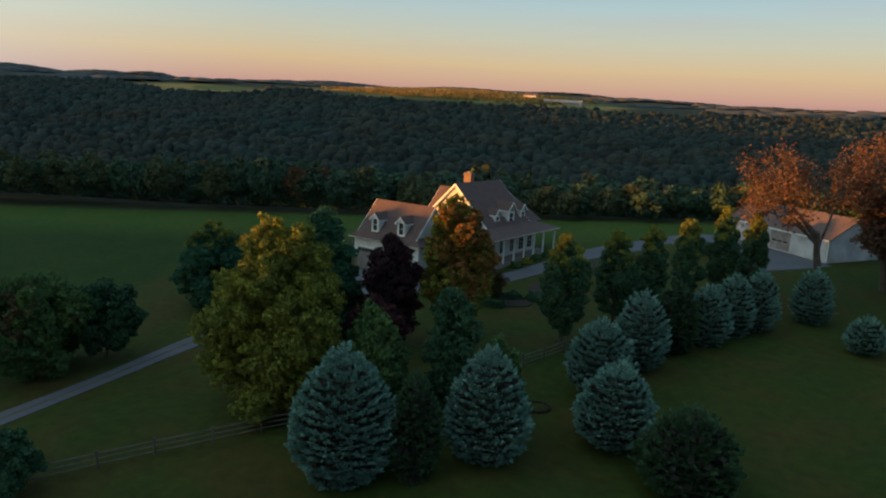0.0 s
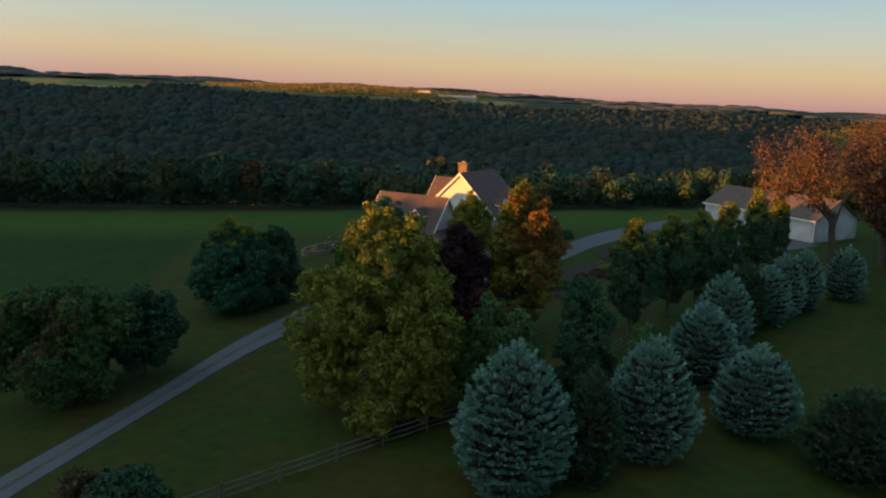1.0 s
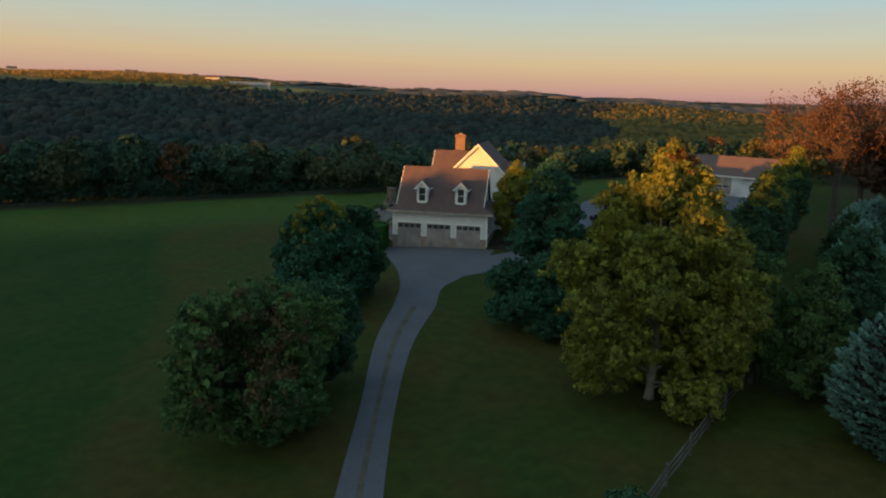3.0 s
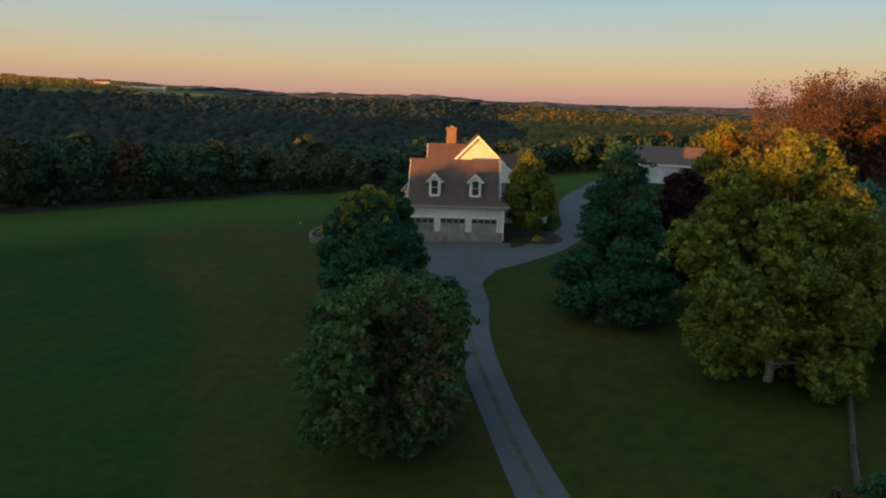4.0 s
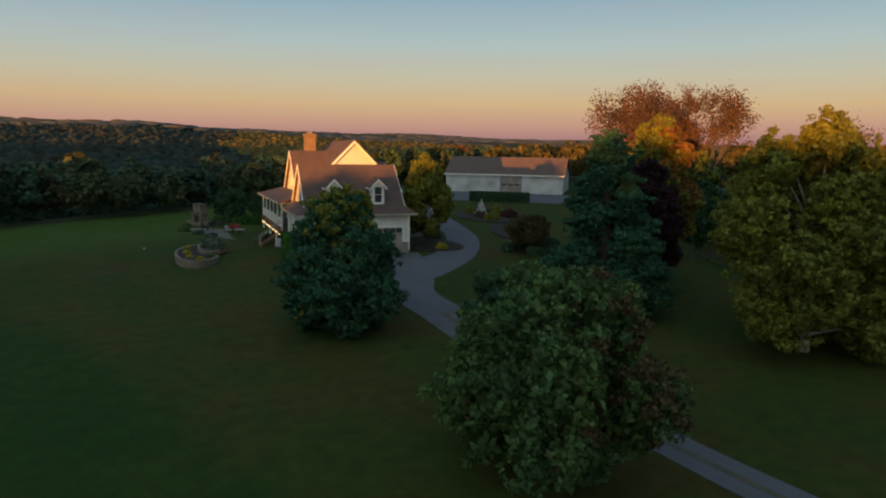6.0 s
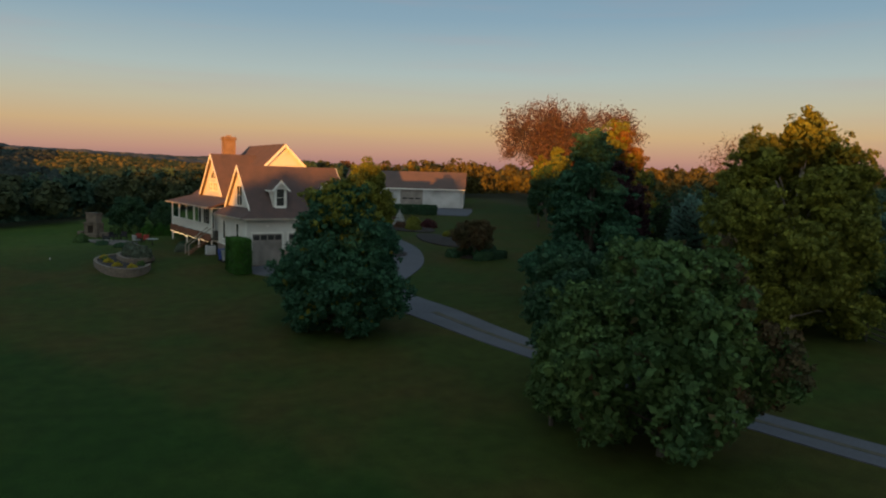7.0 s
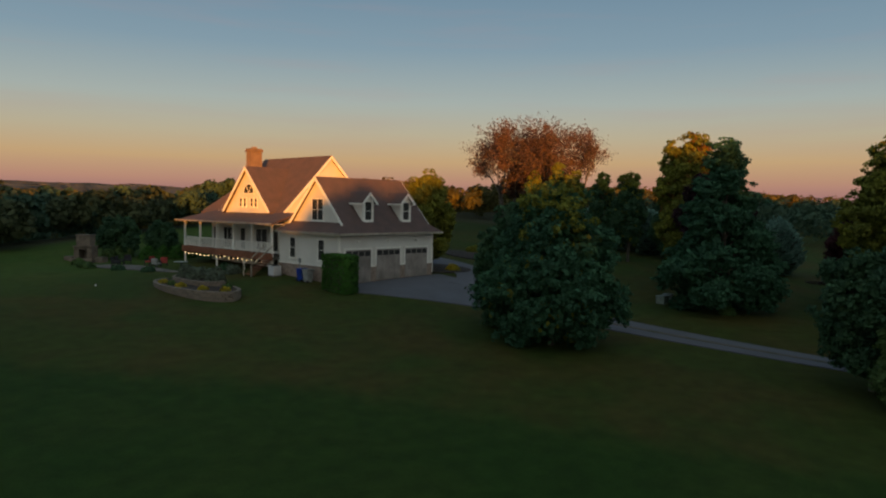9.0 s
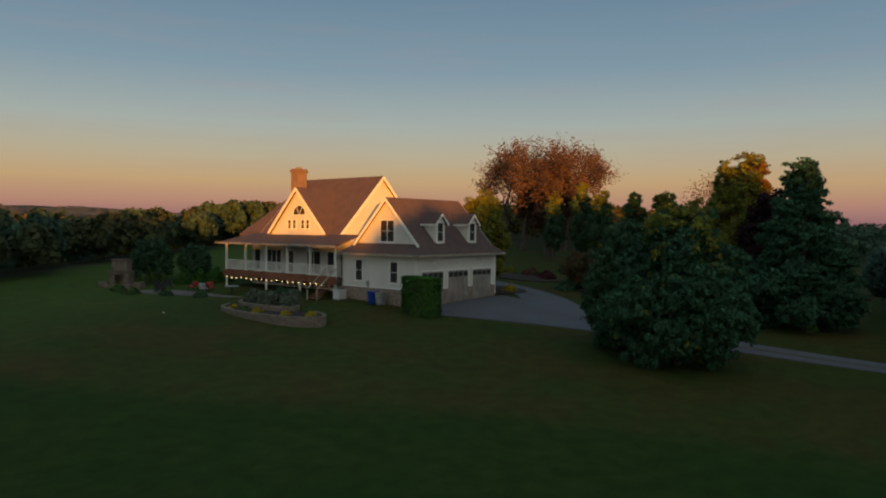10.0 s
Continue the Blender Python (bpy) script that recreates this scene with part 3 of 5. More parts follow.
def spruce(name, x, y, top, r, mat, label, seed=1, group="", loose=1.0):
    """A dense conifer: tiers of boughs, each ending in a fan of upturned needle sprays, with dark gaps between them."""
    rng = np.random.default_rng(seed)
    z0 = land1(x, y)
    H = top - z0
    tree = thing(name, (x, y, z0 - 0.03), label, "conifer", group)
    bm = bmesh.new()
    tube(bm, [(0, 0, 0), (0, 0, H * 0.5), (0, 0, H * 0.97)], [0.03 * H * 0.6, 0.018 * H * 0.6, 0.01], 7)
    tips, ways, scale = [], [], []
    tiers = max(9, int(H / 0.46))
    for k in range(tiers):
        h = (k + 0.4) / tiers
        R = r * float(np.interp(h, SPRUCE_H, SPRUCE_R)) + 0.05
        m = max(4, int(math.tau * R / 0.50))
        for j in range(m):
            a = math.tau * (j + rng.uniform(-0.3, 0.3)) / m + k * 2.1
            rr = R * (1 + loose * rng.normal(0, 0.055) + 0.05 * math.sin(3 * a + seed))
            z = H * (0.03 + 0.95 * h) + rng.normal(0, 0.09)
            o = np.array([math.cos(a), math.sin(a), 0])
            tips.append(o * rr + np.array([0, 0, z]))
            ways.append(o * (1 - 0.5 * h) + np.array([0, 0, 0.15 + 0.75 * h]))
            scale.append(0.62 * min(1, 0.45 + R / 2.0) * rng.uniform(0.8, 1.2))
            if j % 3 == 0:
                tube(bm, [(0, 0, z - 0.04 * R), tuple(o * rr * 0.9 + np.array([0, 0, z - 0.06]))], [0.028, 0.008], 4)
    part("trunk", bm, M["bark"], tree)
    tips, ways, scale = np.array(tips), np.array(ways), np.array(scale)
    ways /= np.linalg.norm(ways, axis=1, keepdims=True)
    per = 46
    t = np.repeat(np.arange(len(tips)), per)
    n = len(t)
    back = rng.uniform(0, 1, n) ** 0.8
    side = np.cross(ways, np.array([0, 0, 1.0]))
    side /= np.linalg.norm(side, axis=1, keepdims=True) + 1e-9
    lat = rng.normal(0, 0.26, n) * (0.45 + 0.75 * back)
    pos = tips[t] - ways[t] * (back * scale[t] * 1.15)[:, None] + side[t] * (lat * scale[t])[:, None]
    pos[:, 2] += scale[t] * (rng.normal(0, 0.07, n) - 0.22 * np.abs(lat))
    pos[:, 2] = np.maximum(pos[:, 2], 0.05)
    way = ways[t] + side[t] * (lat * 1.5)[:, None] + rng.normal(0, 0.25, (n, 3)) + np.array([0, 0, 0.10])
    way /= np.linalg.norm(way, axis=1, keepdims=True)
    up = np.array([0, 0, 1.0]) + 0.5 * tips[t] * np.array([1, 1, 0]) / r + rng.normal(0, 0.3, (n, 3))
    up -= way * (up * way).sum(1, keepdims=True)
    up /= np.linalg.norm(up, axis=1, keepdims=True) + 1e-9
    me = needle_mesh("crown", pos, way, up, scale[t] * 0.38, 0.34, M[mat], rng)
    crown = new("crown", me)
    crown.parent = tree
    # twiggy inside, further in along the boughs, its shade put into a darker needle colour
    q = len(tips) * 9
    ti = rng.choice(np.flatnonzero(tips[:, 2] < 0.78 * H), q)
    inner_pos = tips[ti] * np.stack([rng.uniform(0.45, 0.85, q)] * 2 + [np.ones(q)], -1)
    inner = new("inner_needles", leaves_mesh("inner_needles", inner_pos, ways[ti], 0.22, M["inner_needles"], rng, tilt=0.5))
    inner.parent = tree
    return tree


def bush(name, x, y, r, h, mat, label, seed=1, n=900, size=0.11, group="", category="shrub", z=None, flat=1.0):
    rng = np.random.default_rng(seed)
    z0 = land1(x, y) if z is None else z
    ob = thing(name, (x, y, z0 - 0.03), label, category, group)
    d = rand_dirs(rng, n)
    d[:, 2] = np.abs(d[:, 2])
    lump = 1 + 0.16 * np.sin(5 * d[:, 0] + seed) * np.cos(4 * d[:, 1] + 2 * seed)
    k = rng.uniform(0.7, 1.04, n) * lump
    pos = d * np.array([r, r * flat, h]) * k[:, None] * 0.95
    bm = bmesh.new()
    for j in range(5):
        a = j * 1.26 + seed
        tube(bm, [(0, 0, 0), (math.cos(a) * r * 0.3, math.sin(a) * r * 0.3, h * 0.4), (math.cos(a) * r * 0.6, math.sin(a) * r * 0.6, h * 0.75)], [0.03, 0.02, 0.006], 5)
    part("stem", bm, M["bark"], ob)
    crown = new("foliage", leaves_mesh("foliage", pos, d, size, M[mat], rng))
    crown.parent = ob
    return ob


def bare_tree(name, x, y, top, spread, label, seed=1, leaves=1500, mat="rust"):
    """An old tree that has lost most of its leaves: forked limbs and twigs."""
    rng = np.random.default_rng(seed)
    z0 = land1(x, y)
    H = top - z0
    tree = thing(name, (x, y, z0 - 0.05), label, "tree")
    bm = bmesh.new()
    tips = []

    def grow(p, d, length, rad, level):
        pts, radii = [p], [rad]
        q = Vector(p)
        for k in range(3):
            d = (d + Vector(rng.normal(0, 0.13, 3)) + Vector((0, 0, 0.05))).normalized()
            q = q + d * length / 3
            pts.append(q.copy())
            radii.append(rad * (1 - 0.16 * (k + 1)))
        tube(bm, pts, radii, 6 if level < 2 else 3)
        if level >= 2:
            tips.extend(pts[1:])
        if level == 4:
            return
        for j in range(4 if level else 6):
            t = rng.uniform(0.5, 1.0)
            base = pts[1].lerp(pts[3], t)
            side = Vector(rng.normal(0, 1, 3))
            side = (side - side.project(d)).normalized()
            nd = (d + side * rng.uniform(0.45, 0.95) * spread + Vector((0, 0, 0.15))).normalized()
            grow(base, nd, length * rng.uniform(0.55, 0.78), radii[3] * rng.uniform(0.5, 0.72), level + 1)
    grow(Vector((0, 0, 0)), Vector((0, 0, 1)), H * 0.38, 0.032 * H, 0)
    hi = max(v.co.z for v in bm.verts)
    for v in bm.verts:
        v.co.z *= H / hi
    part("trunk", bm, M["bark"], tree)
    tp = np.array([tuple(t) for t in tips])
    tp[:, 2] *= H / hi
    pick = tp[rng.integers(0, len(tp), leaves)] + rng.normal(0, 0.38, (leaves, 3))
    crown = new("crown", leaves_mesh("crown", pick, rand_dirs(rng, leaves), 0.15, M[mat], rng))
    crown.parent = tree
    return tree


# row west of the drive
broadleaf("maple_tree", -7.7, -42.9, 5.8, 4.8, "mid_green", "broad green maple with a few reddening leaves beside the drive", "round", 0.06, 15000, 0.17, 80, 11, ragged=0.13, patch=("rust_green", -1.0, 0.45))
broadleaf("maple_tree", -9.6, -38.4, 1.4, 1.0, "mid_green", "young green maple on the lawn beside the drive", "oval", 0.10, 3000, 0.14, 30, 12)
broadleaf("maple_tree", -6.4, -36.6, 4.4, 2.9, "dark_green", "low round dark green tree beside the drive", "round", 0.12, 9000, 0.17, 55, 13)
broadleaf("pear_tree", -11.8, -21.0, 7.8, 4.25, "blue_green", "dense blue-green tree on the lawn, lightly yellow on top", "egg", 0.02, 14000, 0.18, 80, 14, tip="gold")
broadleaf("pear_tree", -9.9, -16.6, 6.4, 2.7, "dark_green", "slim dark green tree beside the garage apron", "egg", 0.02, 10000, 0.18, 50, 15)
# big trees east of the drive
broadleaf("sycamore_tree", 14.2, -34.9, 12.9, 5.7, "gold", "large yellowing sycamore beside the drive", "egg", 0.03, 22000, 0.20, 110, 16, bark="pale_bark", clump=0.42, boughs=30, ragged=0.13)
broadleaf("pin_oak_tree", 7.4, -23.2, 11.8, 4.5, "blue_green", "dark green layered oak beside the drive", "spire", 0.0, 17000, 0.18, 90, 17, flat=0.55, boughs=34)
broadleaf("sugar_maple_tree", 17.2, -16.0, 13.4, 3.3, "gold", "tall maple turning orange and red before the house", "oval", 0.12, 15000, 0.19, 80, 18, patch=("orange", -0.5, 1.5))
broadleaf("plum_tree", 13.0, -20.0, 9.6, 2.9, "purple", "dark purple-leaved plum tree", "oval", 0.10, 10000, 0.18, 60, 19)
broadleaf("smoke_tree", 19.4, -29.6, 6.8, 2.4, "maroon", "low maroon-leaved tree among the spruces", "round", 0.08, 7000, 0.17, 46, 20)
broadleaf("ornamental_pear_tree", 3.0, 4.1, 9.7, 2.7, "gold", "yellow-green pear tree in a mulch bed at the house corner", "oval", 0.10, 9000, 0.17, 60, 21)
broadleaf("ash_tree", 20.8, -31.6, 7.0, 2.4, "mid_green", "small yellow-green tree among the spruces", "egg", 0.06, 7000, 0.17, 46, 22)
broadleaf("hornbeam_tree", 26.8, -29.9, 8.9, 2.3, "dark_green", "slim dark green tree among the spruces", "egg", 0.08, 8000, 0.17, 50, 23)
broadleaf("young_ash_tree", 23.6, -33.6, 6.9, 2.3, "mid_green", "small yellow-green tree among the spruces", "egg", 0.06, 7000, 0.17, 46, 25)
broadleaf("young_ash_tree", 30.9, -30.2, 6.4, 1.7, "mid_green", "small olive tree among the spruces", "egg", 0.06, 5000, 0.17, 40, 24)
# clipped-looking row before the barn
for i, (x, y, top, r) in enumerate(((25.8, -10.6, 10.4, 2.5), (28.0, -3.9, 10.4, 2.05), (29.9, 0.8, 10.5, 1.7), (31.7, 6.2, 11.0, 1.65), (34.3, 10.3, 12.3, 1.7), (36.2, 15.7, 11.4, 1.5))):
    broadleaf("columnar_pear_tree", x, y, top, r, "dark_green", "upright dark green pear tree with a yellow top in a row", "column", 0.14, 7000, 0.17, 60, 30 + i,
              tip="gold", group="upright trees in a row")
# spruces
BLUE = "silvery blue spruce standing in the lawn"
GREEN = "dark green spruce among blue spruces"
for i, (x, y, top, r, mat, lab) in enumerate((
        (26.0, -40.0, 7.1, 3.15, "spruce", "tall silvery blue spruce above a garden bench"), (29.7, -37.7, 5.8, 1.55, "green_spruce", GREEN), (32.0, -33.2, 6.7, 2.6, "spruce", BLUE),
        (37.4, -25.4, 5.05, 2.6, "spruce", BLUE), (43.2, -28.1, 4.45, 2.85, "green_spruce", "broad dark green yew-like conifer in the lawn"),
        (33.2, -18.6, 5.8, 2.5, "spruce", BLUE), (33.8, -11.7, 6.9, 2.3, "spruce", BLUE), (34.8, -6.2, 7.25, 2.05, "green_spruce", GREEN),
        (36.6, -2.2, 6.4, 2.15, "spruce", BLUE), (37.9, 1.7, 7.0, 1.95, "spruce", BLUE), (39.6, 4.6, 7.3, 1.95, "spruce", BLUE),
        (43.6, 10.3, 7.2, 1.95, "spruce", BLUE), (49.1, 3.5, 4.7, 1.63, "spruce", "small silvery blue spruce in the lawn"))):
    spruce("spruce_tree", x, y, top, r, mat, lab, seed=50 + i, group="spruces in the lawn", loose=2.0 if "green" in mat else 1.0)
broadleaf("dogwood_tree", 11.6, -53.2, 1.4, 2.0, "dark_green", "small dark tree beside the fence", "round", 0.1, 6000, 0.15, 50, 26)
broadleaf("dogwood_tree", 9.2, -53.6, 0.8, 1.9, "rust_green", "small thin rust-leaved tree beside the fence", "round", 0.1, 2200, 0.12, 50, 27)
# bare trees east of the barn
bare_tree("bare_tree", 42.5, 20.6, 19.5, 1.25, "old tree with rust-red thinning leaves near the barn", 61, 6500)
bare_tree("bare_tree", 48.5, 29.0, 20.5, 1.2, "old tree with rust-red thinning leaves near the barn", 62, 7000)
broadleaf("oak_tree", 50.5, 26.0, 16.5, 5.2, "rust", "dense rust-brown oak behind the bare trees", "round", 0.25, 9000, 0.24, 70, 67)
bare_tree("bare_tree", 53.0, 17.0, 18.0, 1.0, "nearly bare old tree at the wood's edge", 63, 3500)
bare_tree("bare_tree", 57.0, 38.0, 21.0, 1.1, "old tree with rust-red thinning leaves near the barn", 64, 6500)
bare_tree("bare_tree", 55.0, 25.0, 20.5, 1.15, "old tree with rust-red thinning leaves at the wood's edge", 66, 6500)
bare_tree("bare_tree", 61.0, 2.0, 15.5, 0.9, "nearly bare old tree at the wood's edge", 65, 700)


# ---------------------------------------------------------------- woods
def canopy(name, xy, height, width, lumps, per, size, mat, label, seed, vary=(0.78, 1.12), tilt=0.3, low=0.25, lump=(0.28, 0.5)):
    """Many tree crowns in one mesh: each an uneven egg of leafy lumps that stand clear of one another."""
    rng = np.random.default_rng(seed)
    n = len(xy)
    z = land(xy[:, 0], xy[:, 1])
    hh = height * rng.uniform(*vary, n)
    ww = width * rng.uniform(0.75, 1.25, n)
    tl = np.repeat(np.arange(n), lumps)
    d = rand_dirs(rng, n * lumps)
    d[:, 2] = d[:, 2] * 0.9 + 0.2
    # crowns are widest at two fifths of their height and narrow to the top
    u = np.clip(0.5 + 0.5 * d[:, 2], 0, 1)
    lump_r = ww[tl] * rng.uniform(*lump, n * lumps)
    wide = ww[tl] * (1.0 - 0.45 * u) * rng.uniform(0.6, 1.0, n * lumps)
    c = np.stack([xy[tl, 0] + d[:, 0] * wide, xy[tl, 1] + d[:, 1] * wide, z[tl] + hh[tl] * (low + (0.86 - low) * u)], -1)
    t = np.repeat(np.arange(n * lumps), per)
    e = rand_dirs(rng, len(t)) + 0.35 * d[t] + np.array([0, 0, 0.35])
    e /= np.linalg.norm(e, axis=1, keepdims=True)
    pos = c[t] + e * (lump_r[t] * rng.uniform(0.75, 1.05, len(t)))[:, None]
    pos[:, 2] = np.maximum(pos[:, 2], z[tl][t] + 0.2)
    me = leaves_mesh(name, pos, e, size, M[mat], rng, aspect=0.75, tilt=tilt)
    return tagged(new(name, me), label, "woodland", kind="stuff")


def domed_wood(name, xy, height, width, mat, label, seed, flat=1.0):
    """Far tree crowns in one mesh: a small uneven dome with a lobed rim for each tree."""
    rng = np.random.default_rng(seed)
    n, m = len(xy), 7
    z = land(xy[:, 0], xy[:, 1])
    hh, ww = height * rng.uniform(0.6, 1.3, n), width * rng.uniform(0.65, 1.35, n)
    v = np.empty((n, 2 * m + 1, 3))
    for ring, (f, lift) in enumerate(((1.0, 0.05), (0.72, 0.78))):
        for k in range(m):
            a = math.tau * (k + 0.5 * ring) / m + rng.uniform(-0.25, 0.25, n)
            q = ww * f * rng.uniform(0.75, 1.15, n)
            v[:, ring * m + k, 0] = xy[:, 0] + q * np.cos(a)
            v[:, ring * m + k, 1] = xy[:, 1] + q * np.sin(a)
            v[:, ring * m + k, 2] = z + hh * (1 - flat + flat * lift) * rng.uniform(0.92, 1.08, n)
    v[:, 2 * m, :2] = xy + rng.normal(0, 0.12, (n, 2)) * ww[:, None]
    v[:, 2 * m, 2] = z + hh
    tri = [(k, (k + 1) % m, m + k) for k in range(m)] + [(m + k, (k + 1) % m, m + (k + 1) % m) for k in range(m)] + [(m + k, m + (k + 1) % m, 2 * m) for k in range(m)]
    t = len(tri)
    me = bpy.data.meshes.new(name)
    me.vertices.add(n * (2 * m + 1))
    me.vertices.foreach_set("co", v.reshape(-1).astype(np.float32))
    me.loops.add(3 * t * n)
    me.loops.foreach_set("vertex_index", (np.arange(n)[:, None] * (2 * m + 1) + np.array(tri).reshape(-1)).reshape(-1).astype(np.int32))
    me.polygons.add(t * n)
    me.polygons.foreach_set("loop_start", (np.arange(t * n) * 3).astype(np.int32))
    me.update(calc_edges=True)
    me.validate()
    me.shade_smooth()
    me.materials.append(M[mat])
    return tagged(new(name, me), label, "woodland", kind="stuff")


def scatter(rng, x0, x1, y0, y1, spacing, keep):
    xs, ys = np.meshgrid(np.arange(x0, x1, spacing), np.arange(y0, y1, spacing))
    p = np.stack([xs.ravel(), ys.ravel()], -1) + rng.uniform(-0.45, 0.45, (xs.size, 2)) * spacing
    return p[keep(p[:, 0], p[:, 1])]


wr = np.random.default_rng(91)
edge = scatter(wr, -190, 75, -60, 120, 5.6, lambda x, y: (past_crest(x, y) > 4) & (past_crest(x, y) < 30) & ~((x > 16) & (y < 64)))
kind = wr.random(len(edge))
edge_h = 11.2 - 5.4 * sstep(edge[:, 0], -60, -24) + 1.6 * sstep(edge[:, 0], 2, 18)
for tint, lo, hi, word in (("wood_mix", 0.0, 0.62, "dense green autumn wood along the lawn"), ("wood_olive", 0.62, 0.93, "olive autumn trees in the wood along the lawn"),
                           ("wood_rust", 0.93, 1.01, "rusty autumn trees in the wood along the lawn")):
    w = (kind >= lo) & (kind < hi)
    canopy("woodland_edge", edge[w], edge_h[w], 3.2, 44, 18, 0.34, tint, word, 92 + int(lo * 100), tilt=0.45, lump=(0.16, 0.34))
inner = scatter(wr, -420, 160, -220, 320, 7.0, lambda x, y: (past_crest(x, y) >= 30) & (past_crest(x, y) < 190))
# crowns on the sunlit north-east side get the gold copy, the rest the dark one
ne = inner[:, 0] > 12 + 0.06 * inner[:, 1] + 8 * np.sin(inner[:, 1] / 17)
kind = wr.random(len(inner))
canopy("lit_valley_wood", inner[ne], 8.0, 3.8, 9, 16, 0.62, "wood_gold", "autumn wood beyond the barn, evening sun painted in gold", 89)
canopy("valley_wood", inner[~ne & (kind < 0.7)], 9.5, 3.8, 8, 12, 0.8, "wood_mix", "dark autumn wood falling into the valley", 93)
canopy("valley_wood", inner[~ne & (kind >= 0.7)], 10.0, 3.8, 8, 12, 0.8, "wood_olive", "olive autumn wood falling into the valley", 90)
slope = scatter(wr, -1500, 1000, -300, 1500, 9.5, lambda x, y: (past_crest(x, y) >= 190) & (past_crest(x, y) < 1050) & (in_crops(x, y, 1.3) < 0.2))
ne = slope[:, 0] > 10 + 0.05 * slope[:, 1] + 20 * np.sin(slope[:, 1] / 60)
domed_wood("lit_hillside_wood", slope[ne], 9.5, 6.2, "far_gold", "wooded hill with evening light painted in gold", 88)
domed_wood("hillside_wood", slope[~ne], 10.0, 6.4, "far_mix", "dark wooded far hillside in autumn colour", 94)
east_w = scatter(wr, 50, 230, 24, 230, 7.5, lambda x, y: (past_crest(x, y) < 34) & (x + 0.35 * y > 72) & ~((x < 62) & (y < 62)))
canopy("east_wood", east_w, 6.8, 3.8, 10, 24, 0.44, "wood_gold", "autumn wood behind the barn, evening sun painted in gold", 95)
south_e = scatter(wr, 66, 200, -120, 24, 8.5, lambda x, y: x > 70 + 0.1 * y)
canopy("field_side_wood", south_e, 5.4, 4.0, 10, 22, 0.44, "wood_mix", "autumn trees along the eastern fields", 96)
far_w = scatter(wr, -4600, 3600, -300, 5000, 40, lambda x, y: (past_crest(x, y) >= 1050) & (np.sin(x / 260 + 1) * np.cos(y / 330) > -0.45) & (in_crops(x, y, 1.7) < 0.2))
domed_wood("far_woods", far_w, 8, 30, "far_ridge", "far wooded ridges at dusk, haze put into their colour", 97, flat=0.7)
# unseen wood added before the low sun, west and south of the lawn
sw = np.array([math.sin(SUN_AZ), math.cos(SUN_AZ)])
across = np.array([-sw[1], sw[0]])
uu = np.arange(-170, 300, 4.2)
rows_w = [sw * (170 + 7 * k + 4 * math.sin(u * 0.7)) + across * (u + 2 * k) for u in uu for k in range(7)]
west = np.array(rows_w)
u_of = west @ across
# heights step along the row to set how high its shadow reaches
tall = 16.3 + 3.6 * sstep(u_of, -10.0, -6) - 0.4 * sstep(u_of, 2, 8) + 2.8 * sstep(u_of, 12, 20) + 3.8 * sstep(-u_of, 30, 39)
canopy("sun_blocking_wood", west, tall, 3.8, 16, 12, 0.9, "wood_mix", "unseen wood added in the west to block the low sun", 98, vary=(0.95, 1.04), low=0.03)

crop_xy = scatter(wr, -1000, -480, 820, 1320, 9, lambda x, y: in_crops(x, y, 0.92) > 0.5)
canopy("crop_field", crop_xy, 2.0, 5.0, 3, 4, 2.0, "crop", "ripe golden crop on the far plateau", 87)


# ---------------------------------------------------------------- house
house = thing("house", (-4, 14, -0.4), "large white farmhouse with steep brown roofs, dormers and porches", "house")


def hpart(name, bm, mat, label="", parent=None, smooth=False):
    """A part of the house, built in world places."""
    par = parent or house
    ob = part(name, bm, mat, None, label, smooth)
    ob.parent = par
    base = Vector(house.location)
    if parent is None:
        ob.matrix_parent_inverse = Matrix.Translation(-base)
    return ob


